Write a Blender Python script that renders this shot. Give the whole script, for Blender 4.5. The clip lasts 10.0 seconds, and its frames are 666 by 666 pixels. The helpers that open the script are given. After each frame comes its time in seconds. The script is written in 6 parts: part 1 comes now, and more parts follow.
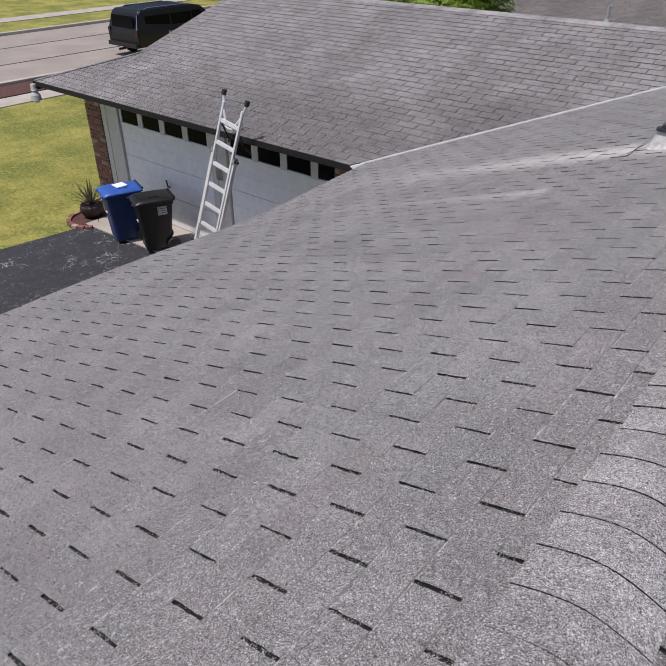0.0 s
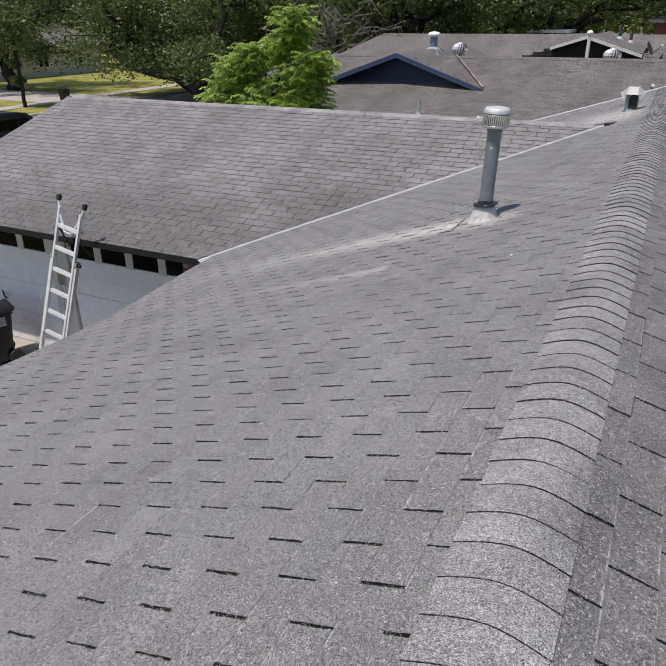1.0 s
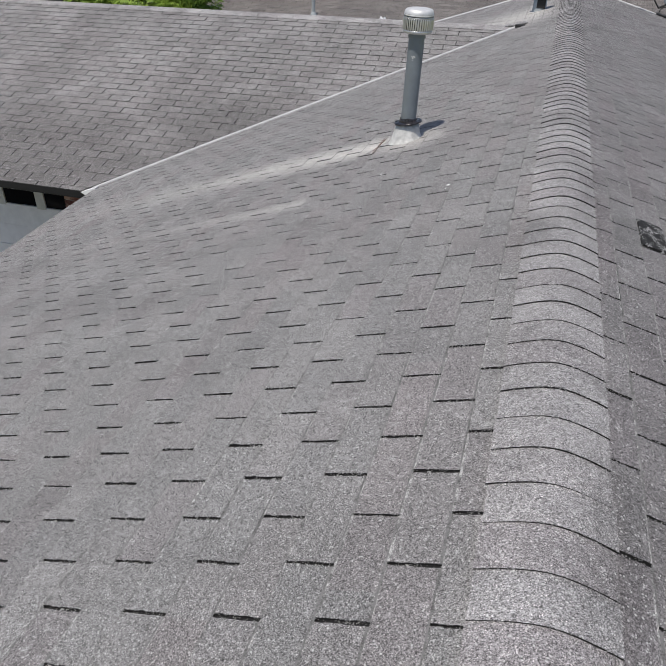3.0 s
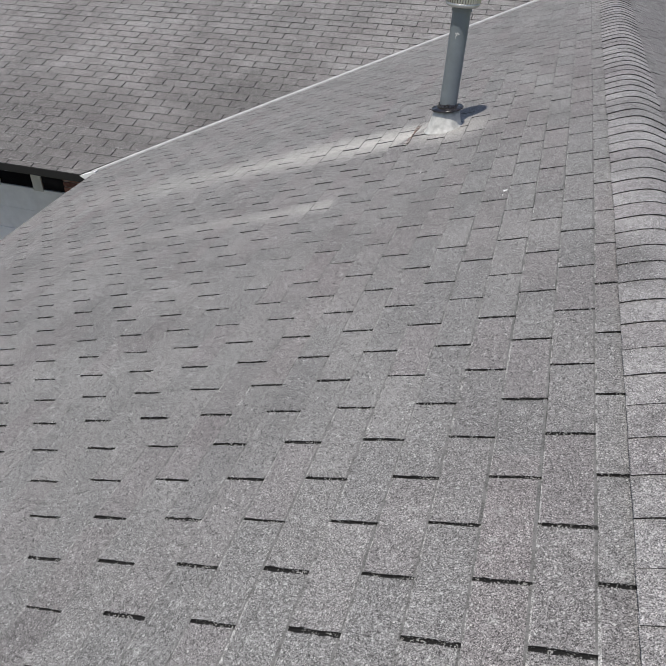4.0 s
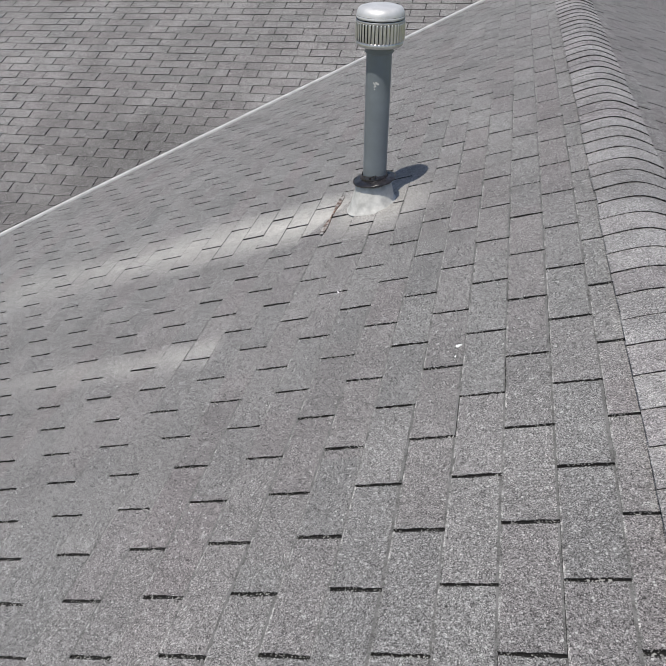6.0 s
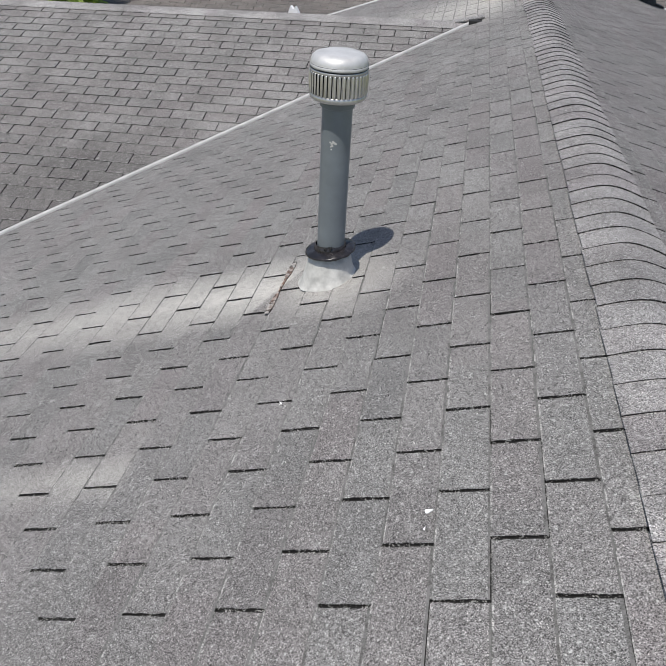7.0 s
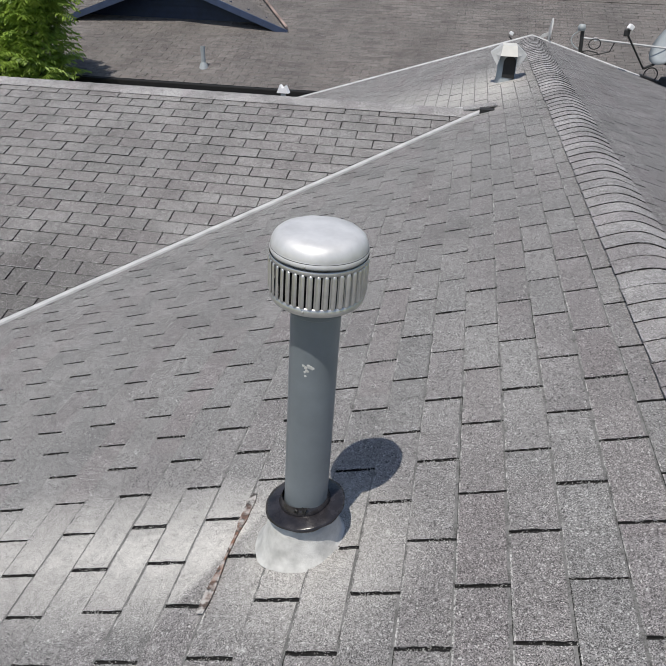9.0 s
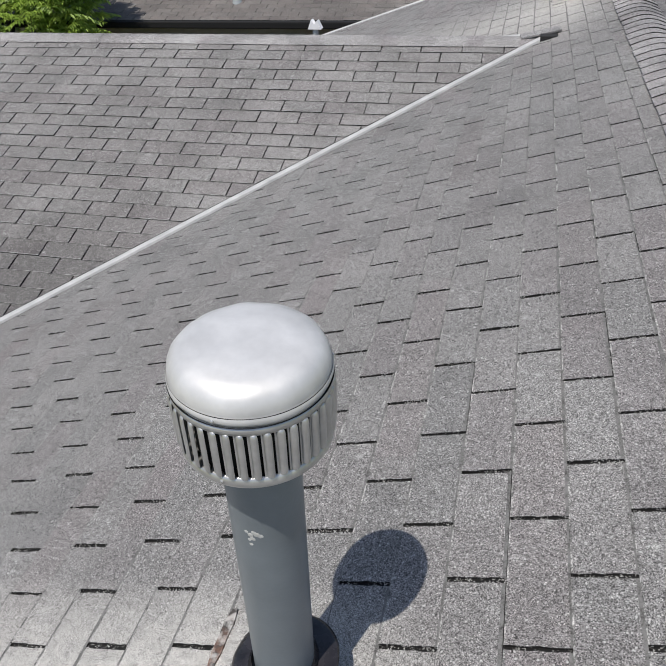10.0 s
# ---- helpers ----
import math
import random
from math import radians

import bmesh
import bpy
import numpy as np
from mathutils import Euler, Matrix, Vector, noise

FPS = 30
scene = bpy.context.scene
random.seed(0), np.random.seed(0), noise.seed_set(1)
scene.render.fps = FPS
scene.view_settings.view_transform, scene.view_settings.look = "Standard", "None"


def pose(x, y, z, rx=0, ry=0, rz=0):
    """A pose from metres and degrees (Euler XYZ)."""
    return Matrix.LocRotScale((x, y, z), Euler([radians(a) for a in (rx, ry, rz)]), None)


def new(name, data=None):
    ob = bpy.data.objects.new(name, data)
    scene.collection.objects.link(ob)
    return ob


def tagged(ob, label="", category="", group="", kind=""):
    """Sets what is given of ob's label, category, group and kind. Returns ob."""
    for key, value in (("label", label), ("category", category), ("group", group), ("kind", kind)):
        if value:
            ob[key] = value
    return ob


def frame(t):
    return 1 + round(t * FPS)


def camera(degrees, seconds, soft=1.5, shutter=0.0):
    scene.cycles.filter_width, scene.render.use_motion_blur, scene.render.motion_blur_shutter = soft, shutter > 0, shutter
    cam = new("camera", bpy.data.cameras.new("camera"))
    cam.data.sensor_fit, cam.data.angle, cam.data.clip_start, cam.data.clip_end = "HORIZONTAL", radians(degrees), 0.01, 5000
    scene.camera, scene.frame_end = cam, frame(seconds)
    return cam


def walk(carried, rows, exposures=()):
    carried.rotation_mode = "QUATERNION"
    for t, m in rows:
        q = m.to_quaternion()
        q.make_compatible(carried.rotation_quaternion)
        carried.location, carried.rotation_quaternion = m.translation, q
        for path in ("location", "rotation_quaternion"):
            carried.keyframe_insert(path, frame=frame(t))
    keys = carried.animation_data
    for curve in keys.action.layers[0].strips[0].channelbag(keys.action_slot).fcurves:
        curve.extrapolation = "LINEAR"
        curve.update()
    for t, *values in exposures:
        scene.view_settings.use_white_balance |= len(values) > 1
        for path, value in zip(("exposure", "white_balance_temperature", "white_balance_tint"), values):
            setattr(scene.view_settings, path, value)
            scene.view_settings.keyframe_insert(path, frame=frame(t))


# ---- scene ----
cam = camera(53.13, 10.0, soft=0.7)
PATH = [
    (0.0, pose(0.133, 4.692, 5.149, 57.26, -0.01, 39.48)),
    (0.5, pose(0.157, 4.694, 5.165, 62.84, 1.36, 30.90)),
    (1.0, pose(0.155, 4.698, 5.165, 64.53, 0.36, 25.93)),
    (1.5, pose(0.161, 4.700, 5.158, 64.43, -1.54, 22.02)),
    (2.0, pose(0.108, 4.848, 5.123, 62.12, -1.17, 18.90)),
    (2.5, pose(0.054, 5.038, 5.162, 58.74, 1.88, 15.78)),
    (3.0, pose(-0.183, 5.188, 5.115, 57.10, -0.57, 16.97)),
    (3.2, pose(-0.327, 5.254, 5.116, 55.25, -1.11, 17.26)),
    (4.3, pose(-0.517, 5.887, 5.071, 54.44, -0.58, 17.65)),
    (4.5, pose(-0.525, 5.996, 5.079, 54.82, 0.26, 16.67)),
    (5.0, pose(-0.558, 6.344, 5.056, 55.07, -1.30, 14.33)),
    (5.2, pose(-0.573, 6.490, 5.068, 53.80, -1.75, 12.42)),
    (6.3, pose(-0.585, 7.334, 5.053, 53.92, 2.59, 13.09)),
    (6.5, pose(-0.601, 7.426, 5.060, 55.58, 2.02, 12.96)),
    (7.0, pose(-0.646, 7.761, 5.055, 54.62, -0.72, 10.88)),
    (7.5, pose(-0.702, 8.051, 5.064, 55.77, -0.62, 7.75)),
    (8.0, pose(-0.750, 8.405, 5.045, 58.22, 1.03, 10.69)),
    (8.5, pose(-0.779, 8.657, 5.040, 58.29, 1.41, 12.00)),
    (9.0, pose(-0.826, 8.914, 5.027, 59.25, -1.65, 10.83)),
    (9.5, pose(-0.846, 9.210, 5.023, 57.66, 0.43, 8.98)),
    (10.0, pose(-0.797, 9.575, 4.989, 53.70, 2.75, 14.21)),
]
walk(cam, PATH, [(0.0, -0.03, 6640, 18.9), (0.6, -0.02, 6640, 17.4), (1.2, 0.02, 6660, 14.2), (2.6, 0.01, 6690, 12.2), (4.3, -0.02, 6730, 10.8), (10.0, 0.04, 6720, 10.4)])

# ---- world and sun ----
SUN_DIR = Vector((0.10, 0.28, -0.755)).normalized()      # the way the light travels
world = bpy.data.worlds.new("world")
scene.world = world
world.use_nodes = True
_nt = world.node_tree
_nt.nodes.clear()
_sky = _nt.nodes.new("ShaderNodeTexSky")
_sky.sky_type = "NISHITA"
_sky.sun_disc = False
_sky.sun_elevation = math.asin(-SUN_DIR.z)
_sky.sun_rotation = math.atan2(-SUN_DIR.x, -SUN_DIR.y)
_bg = _nt.nodes.new("ShaderNodeBackground")
_bg.inputs["Strength"].default_value = 0.11
_wo = _nt.nodes.new("ShaderNodeOutputWorld")
_nt.links.new(_sky.outputs[0], _bg.inputs[0])
_nt.links.new(_bg.outputs[0], _wo.inputs[0])
_sun = bpy.data.lights.new("sun", "SUN")
_sun.energy = 3.6
_sun.angle = radians(0.53)
_sun.color = (1.0, 0.965, 0.91)
sun = new("sun", _sun)
sun.rotation_mode = "QUATERNION"
sun.rotation_quaternion = SUN_DIR.to_track_quat("-Z", "Y")
sun.location = (-4, -10, 30)
scene.view_settings.exposure = 0.0

# ---- materials ----


class Nodes:
    """A small helper to write node trees."""

    def __init__(self, name):
        self.mat = bpy.data.materials.new(name)
        self.mat.use_nodes = True
        self.t = self.mat.node_tree
        self.t.nodes.clear()
        self.out = self.t.nodes.new("ShaderNodeOutputMaterial")
        self.b = self.t.nodes.new("ShaderNodeBsdfPrincipled")
        self.t.links.new(self.b.outputs[0], self.out.inputs[0])

    def n(self, kind, **sockets):
        node = self.t.nodes.new("ShaderNode" + kind)
        for key, value in sockets.items():
            self.put(node, key.replace("_", " "), value)
        return node

    def put(self, node, key, value):
        sock = node.inputs[int(key)] if key.isdigit() else node.inputs[key]
        if isinstance(value, bpy.types.NodeSocket):
            self.t.links.new(value, sock)
        else:
            sock.default_value = value

    def math(self, op, a, b=0.0, clamp=False):
        node = self.t.nodes.new("ShaderNodeMath")
        node.operation, node.use_clamp = op, clamp
        self.put(node, "0", a)
        self.put(node, "1", b)
        return node.outputs[0]

    def mix(self, f, a, b, mode="MIX"):
        node = self.t.nodes.new("ShaderNodeMix")
        node.data_type, node.blend_type = "RGBA", mode
        self.put(node, "0", f)
        self.put(node, "6", a)
        self.put(node, "7", b)
        return node.outputs[2]

    def noise(self, scale, detail=3.0, rough=0.55, vec=None):
        node = self.n("TexNoise", Scale=scale, Detail=detail, Roughness=rough)
        self.put(node, "Vector", vec if vec else self.pos())
        return node.outputs[0]

    def pos(self):
        return self.n("NewGeometry").outputs["Position"]

    def local(self):
        return self.n("TexCoord").outputs["Object"]

    def ramp(self, f, *stops):
        node = self.n("ValToRGB", Fac=f)
        els = node.color_ramp.elements
        while len(els) < len(stops):
            els.new(0.5)
        for el, (p, c) in zip(els, stops):
            el.position = p
            el.color = (c, c, c, 1) if isinstance(c, (int, float)) else (*c, 1)
        return node.outputs[0]

    def bump(self, h, strength=0.3, dist=0.004):
        node = self.n("Bump", Height=h, Strength=strength, Distance=dist)
        self.t.links.new(node.outputs[0], self.b.inputs["Normal"])

    def done(self, col=None, rough=0.7, metal=0.0, spec=None):
        if col is not None:
            self.put(self.b, "Base Color", col)
        self.put(self.b, "Roughness", rough)
        self.put(self.b, "Metallic", metal)
        if spec is not None:
            self.put(self.b, "Specular IOR Level", spec)
        return self.mat


def rgb(r, g, b):
    return (r, g, b, 1.0)


def simple(name, col, rough=0.6, metal=0.0, var=0.25, scale=9.0, fine=90.0, bump=0.15):
    """A plain surface with soft blotches, fine grain and a little relief."""
    m = Nodes(name)
    f = m.noise(scale, 4.0)
    g = m.noise(fine, 2.0)
    a = tuple(c * (1 - var) for c in col[:3])
    b = tuple(min(1.0, c * (1 + var)) for c in col[:3])
    c1 = m.mix(m.ramp(f, (0.3, 0.0), (0.7, 1.0)), rgb(*a), rgb(*b))
    c2 = m.mix(m.math("MULTIPLY", g, 0.25), c1, rgb(*a))
    if bump:
        m.bump(g, bump, 0.002)
    return m.done(c2, m.math("ADD", rough - 0.06, m.math("MULTIPLY", f, 0.12)), metal)


def shingle_material(name, tones, stain=False, patch_amount=0.4, streaks=(0.35, 0.6, 0.6), spots=0.94, drawn=0.0, cloud=(0.84, 1.14), strips=None):
    """Mineral granules on asphalt: speckle, a tone for each tab, weather stains."""
    m = Nodes(name)
    p = m.pos()
    isl = m.n("NewGeometry").outputs["Random Per Island"]
    obj = m.n("ObjectInfo").outputs["Random"]
    tab = m.math("FRACT", m.math("ADD", m.math("MULTIPLY", isl, 7.31), m.math("MULTIPLY", obj, 3.77)))
    base = m.ramp(tab, (0.0, tones[0]), (0.35, tones[1]), (0.7, tones[2]), (1.0, tones[3]))
    # patches where whole bundles of shingles differ, and dirt drawn down the slope
    run = m.n("VectorMath", **{"0": p, "1": streaks})
    run.operation = "MULTIPLY"
    patch = m.ramp(m.noise(1.0, 5.0, 0.6, run.outputs[0]), (0.38, 0.0), (0.62, 1.0))
    base = m.mix(m.math("MULTIPLY", patch, patch_amount), base, rgb(*tones[3]))
    if strips:
        # single shingles from a warmer batch: three tabs along a course, the last one sometimes alone
        tint, pitch, first, course, reach = strips
        at = m.n("SeparateXYZ", Vector=p)
        row = m.math("FLOOR", m.math("DIVIDE", m.math("SUBTRACT", m.math("MULTIPLY", at.outputs[0], pitch), first), course))
        along = m.math("ADD", at.outputs[1], m.math("MULTIPLY", row, reach * 0.371))
        cell = m.n("CombineXYZ", X=row, Y=m.math("FLOOR", m.math("DIVIDE", along, reach)))
        lot = m.n("TexWhiteNoise", Vector=cell.outputs[0])
        warm = m.ramp(lot.outputs["Value"], (0.66, 0.0), (0.98, 1.0))
        base = m.mix(m.math("MULTIPLY", warm, 0.30), base, rgb(*tint))
        shade = m.n("SeparateColor", Color=lot.outputs["Color"]).outputs[1]
        base = m.mix(1.0, base, m.ramp(shade, (0.0, 0.965), (1.0, 1.03)), "MULTIPLY")
    blot = m.ramp(m.noise(2.3, 5.0, 0.65), (0.3, cloud[0]), (0.7, cloud[1]))
    base = m.mix(1.0, base, blot, "MULTIPLY")
    if drawn:
        # soft dark runs down the slope
        far_run = m.n("VectorMath", **{"0": p, "1": (1.15, 0.26, 0.26)})
        far_run.operation = "MULTIPLY"
        dark = m.ramp(m.noise(1.0, 4.0, 0.6, far_run.outputs[0]), (0.40, 0.0), (0.64, 1.0))
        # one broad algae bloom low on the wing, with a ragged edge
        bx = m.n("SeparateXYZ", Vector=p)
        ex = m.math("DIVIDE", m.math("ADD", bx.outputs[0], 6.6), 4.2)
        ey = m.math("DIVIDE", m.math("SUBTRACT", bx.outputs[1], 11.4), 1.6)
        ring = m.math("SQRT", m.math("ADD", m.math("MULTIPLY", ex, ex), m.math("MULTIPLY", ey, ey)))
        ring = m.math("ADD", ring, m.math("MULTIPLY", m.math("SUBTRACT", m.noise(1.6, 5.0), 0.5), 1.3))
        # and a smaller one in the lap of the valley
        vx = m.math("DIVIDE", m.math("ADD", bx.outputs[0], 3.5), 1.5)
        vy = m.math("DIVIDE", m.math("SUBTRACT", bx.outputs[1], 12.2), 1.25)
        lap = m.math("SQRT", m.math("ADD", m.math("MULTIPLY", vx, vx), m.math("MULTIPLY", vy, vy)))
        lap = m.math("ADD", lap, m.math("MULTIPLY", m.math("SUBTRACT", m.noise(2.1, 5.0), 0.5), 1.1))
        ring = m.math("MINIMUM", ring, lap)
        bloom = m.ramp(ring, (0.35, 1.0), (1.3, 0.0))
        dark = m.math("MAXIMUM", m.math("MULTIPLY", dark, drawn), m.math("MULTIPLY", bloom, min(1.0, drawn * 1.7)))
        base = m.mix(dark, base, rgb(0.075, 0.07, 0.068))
    # granules
    v = m.n("TexVoronoi", Scale=600.0)
    m.put(v, "Vector", p)
    grain = m.n("SeparateColor", Color=v.outputs["Color"]).outputs[0]
    speck = m.ramp(grain, (0.0, 0.10), (0.20, 0.38), (0.40, 1.03), (0.84, 1.32), (1.0, 2.6))
    base = m.mix(1.0, base, speck, "MULTIPLY")
    mid = m.n("TexVoronoi", Scale=340.0)
    m.put(mid, "Vector", p)
    base = m.mix(1.0, base, m.ramp(m.n("SeparateColor", Color=mid.outputs["Color"]).outputs[0], (0.0, 0.40), (0.22, 0.92), (0.88, 1.05), (1.0, 1.6)), "MULTIPLY")
    base = m.mix(1.0, base, m.ramp(m.noise(70.0, 4.0, 0.75), (0.30, 0.80), (0.5, 1.0), (0.72, 1.22)), "MULTIPLY")
    big = m.n("TexVoronoi", Scale=150.0)
    m.put(big, "Vector", p)
    pick = m.n("SeparateColor", Color=big.outputs["Color"]).outputs[1]
    spot = m.math("MULTIPLY", m.math("GREATER_THAN", pick, spots), m.math("LESS_THAN", big.outputs["Distance"], m.math("MULTIPLY", m.noise(240.0), 0.75)))
    base = m.mix(m.math("MULTIPLY", spot, 0.6), base, rgb(0.66, 0.66, 0.64))
    # lichen and lime: pale smudges of a centimetre or two, rubbed thin
    lime = m.n("TexVoronoi", Scale=13.0)
    m.put(lime, "Vector", p)
    few = m.math("GREATER_THAN", m.n("SeparateColor", Color=lime.outputs["Color"]).outputs[2], 0.5)
    near = m.ramp(m.math("ADD", lime.outputs["Distance"], m.math("MULTIPLY", m.math("SUBTRACT", m.noise(70.0, 4.0, 0.7), 0.5), 0.7)), (0.02, 1.0), (0.20, 0.0))
    base = m.mix(m.math("MULTIPLY", m.math("MULTIPLY", few, near), m.ramp(grain, (0.2, 0.1), (0.9, 0.75))), base, rgb(0.58, 0.58, 0.56))
    if stain:
        xyz = m.n("SeparateXYZ", Vector=p)
        x, y = xyz.outputs[0], xyz.outputs[1]
        wob = m.math("MULTIPLY", m.math("SUBTRACT", m.noise(4.0, 4.0), 0.5), 0.16)

        def streak(x_top, y_mid, half, length, sharp):
            """A pale run-off streak from x_top down the slope."""
            down = m.math("SUBTRACT", x_top, x)
            start = m.math("MULTIPLY", down, sharp, clamp=True)
            fade = m.math("POWER", m.math("SUBTRACT", 1.0, m.math("DIVIDE", down, length), clamp=True), 2.1)
            off = m.math("ABSOLUTE", m.math("ADD", m.math("SUBTRACT", y, y_mid), wob))
            side = m.math("SUBTRACT", 1.0, m.math("DIVIDE", off, half), clamp=True)
            side = m.math("POWER", side, 0.8)
            return m.math("MULTIPLY", m.math("MULTIPLY", start, fade), side)

        slant = m.math("ADD", -1.30, m.math("MULTIPLY", m.math("SUBTRACT", y, 10.12), 0.5))
        s1 = m.math("MULTIPLY", streak(slant, 10.14, 0.30, 4.2, 30.0), 1.2)
        s2 = streak(-1.52, 9.05, 0.11, 2.8, 22.0)
        s3 = m.math("MULTIPLY", streak(-0.12, 15.95, 1.25, 4.6, 3.0), 1.1)
        # the tabs round the flashing are bleached as well
        ox, oy = m.math("ADD", x, 1.09), m.math("SUBTRACT", y, 10.12)
        far = m.math("SQRT", m.math("ADD", m.math("MULTIPLY", ox, ox), m.math("MULTIPLY", oy, oy)))
        halo = m.ramp(m.math("ADD", far, wob), (0.12, 0.55), (0.34, 0.0))
        s1 = m.math("MAXIMUM", s1, halo)
        tot = m.math("MAXIMUM", m.math("MAXIMUM", s1, m.math("MULTIPLY", s2, 0.58)), m.math("MULTIPLY", s3, 1.0))
        tot = m.math("MULTIPLY", tot, m.ramp(m.noise(30.0, 3.0), (0.25, 0.55), (0.65, 1.0)))
        pale = m.mix(1.0, rgb(0.61, 0.595, 0.56), m.ramp(grain, (0.0, 0.38), (0.5, 0.95), (0.9, 1.2)), "MULTIPLY")
        base = m.mix(m.math("MULTIPLY", tot, 1.0, clamp=True), base, pale)
    m.bump(m.math("ADD", m.math("MULTIPLY", grain, 0.7), m.math("MULTIPLY", m.noise(40.0), 0.6)), 0.55, 0.003)
    return m.done(base, 0.82, 0.0, 0.35)


GREY = [(0.198, 0.197, 0.194), (0.226, 0.225, 0.220), (0.234, 0.230, 0.225), (0.212, 0.202, 0.201)]
WARM = (0.212, 0.186, 0.186)
M_SHINGLE = shingle_material("grey_shingle", GREY, stain=True, strips=(WARM, -1.0487, 0.2305, 0.1268, 0.9186))
# Darker grey shingle for the right slope: its shade, with weathering, in the tones
M_SHADY = shingle_material("shaded_shingle", [(0.165, 0.162, 0.160), (0.188, 0.184, 0.182), (0.193, 0.187, 0.185), (0.172, 0.162, 0.164)], spots=0.86, cloud=(0.76, 1.2), strips=((0.17, 0.145, 0.15), 1.0408, 0.228, 0.12835, 0.915))
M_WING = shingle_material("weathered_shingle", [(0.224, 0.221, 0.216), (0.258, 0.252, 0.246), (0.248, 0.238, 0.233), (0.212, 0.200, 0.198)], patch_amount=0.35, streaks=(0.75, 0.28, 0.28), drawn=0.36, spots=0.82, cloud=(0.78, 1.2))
M_CAP = shingle_material("ridge_shingle", [(0.282, 0.277, 0.275), (0.302, 0.297, 0.293), (0.292, 0.283, 0.28), (0.258, 0.244, 0.245)], spots=0.86, cloud=(0.62, 1.34))
M_FAR = shingle_material("brown_grey_shingle", [(0.165, 0.153, 0.143), (0.20, 0.185, 0.172), (0.18, 0.161, 0.150), (0.125, 0.113, 0.106)], patch_amount=0.6, streaks=(0.9, 0.3, 0.3), drawn=0.35)


def grit_material(name, col, share):
    """Black bitumen with loose pale granules caught on it."""
    m = Nodes(name)
    v = m.n("TexVoronoi", Scale=330.0)
    m.put(v, "Vector", m.pos())
    g = m.n("SeparateColor", Color=v.outputs["Color"]).outputs[0]
    on = m.math("MULTIPLY", m.math("GREATER_THAN", g, share), m.ramp(m.noise(35.0, 3.0), (0.42, 0.0), (0.58, 1.0)))
    return m.done(m.mix(on, rgb(*col), rgb(0.36, 0.358, 0.35)), 0.9)


M_UNDER = grit_material("bitumen", (0.004, 0.004, 0.004), 0.76)
M_EDGE = grit_material("cut_shingle_edge", (0.006, 0.006, 0.006), 0.80)


def dirt_shade_material():
    """Shade and grit under the butt above, put into the colour: thick in places, swept clean in others."""
    m = Nodes("packed_dirt_and_shade")
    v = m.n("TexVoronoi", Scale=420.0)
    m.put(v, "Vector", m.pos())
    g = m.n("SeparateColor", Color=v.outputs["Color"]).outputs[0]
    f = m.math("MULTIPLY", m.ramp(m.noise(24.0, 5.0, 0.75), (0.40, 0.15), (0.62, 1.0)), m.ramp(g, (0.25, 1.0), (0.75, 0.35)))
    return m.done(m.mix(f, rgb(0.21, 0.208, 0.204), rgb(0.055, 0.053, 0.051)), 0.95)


M_DIRT_SHADE = dirt_shade_material()


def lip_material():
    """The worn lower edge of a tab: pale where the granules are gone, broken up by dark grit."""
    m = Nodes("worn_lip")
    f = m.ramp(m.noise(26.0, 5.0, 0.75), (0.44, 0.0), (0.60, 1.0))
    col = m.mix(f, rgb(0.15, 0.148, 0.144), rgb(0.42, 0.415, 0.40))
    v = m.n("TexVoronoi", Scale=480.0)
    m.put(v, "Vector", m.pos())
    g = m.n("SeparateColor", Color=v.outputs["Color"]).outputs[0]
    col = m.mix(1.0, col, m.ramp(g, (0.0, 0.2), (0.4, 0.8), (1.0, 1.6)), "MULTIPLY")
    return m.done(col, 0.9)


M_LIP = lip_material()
M_FASCIA = simple("dark_fascia_paint", (0.007, 0.007, 0.007), 0.8)
M_WHITE = simple("white_paint", (0.86, 0.86, 0.86), 0.5, var=0.06)
M_TRIM = simple("cream_trim_paint", (0.62, 0.61, 0.57), 0.55, var=0.08)
M_DRIP = simple("weathered_white_metal", (0.50, 0.50, 0.495), 0.5, var=0.18)
_g = Nodes("dark_glass")
M_GLASS = _g.done(_g.mix(_g.noise(3.0), rgb(0.003, 0.003, 0.0035), rgb(0.008, 0.008, 0.010)), 0.12, 0.0, 0.05)
M_PIPE = simple("blue_grey_painted_pipe", (0.165, 0.190, 0.207), 0.40, var=0.14, scale=9, fine=160)
M_GALV = simple("dull_aluminium", (0.64, 0.64, 0.64), 0.52, 0.35, var=0.14, scale=18, fine=140, bump=0.05)
M_LOUVRE = simple("louvre_metal", (0.56, 0.56, 0.55), 0.34, 0.7, var=0.15, scale=30)
# Near-black: the shade inside hollows put into a colour
M_DARK = simple("hollow_shade", (0.02, 0.02, 0.02), 0.9)
M_FLASH = simple("white_sealant", (0.54, 0.54, 0.52), 0.65, var=0.30, scale=22, fine=220, bump=0.5)
M_TAR = simple("black_tar", (0.026, 0.024, 0.027), 0.27, var=0.5, scale=26, fine=70, bump=0.25)
M_ALU = simple("ladder_aluminium", (0.78, 0.79, 0.80), 0.38, 0.35, var=0.10)
M_RUBBER = simple("black_rubber", (0.02, 0.02, 0.02), 0.6)
M_BLUE = simple("blue_plastic", (0.014, 0.038, 0.125), 0.45, var=0.15)
M_LIDBLUE = simple("bright_blue_plastic", (0.03, 0.11, 0.42), 0.42, var=0.15)
M_BLACK = simple("black_plastic", (0.009, 0.0095, 0.010), 0.42, var=0.2)
M_PRINT = simple("pale_print", (0.5, 0.5, 0.5), 0.6)
M_CONC = simple("concrete", (0.42, 0.39, 0.34), 0.85, var=0.16, scale=1.6, fine=60)
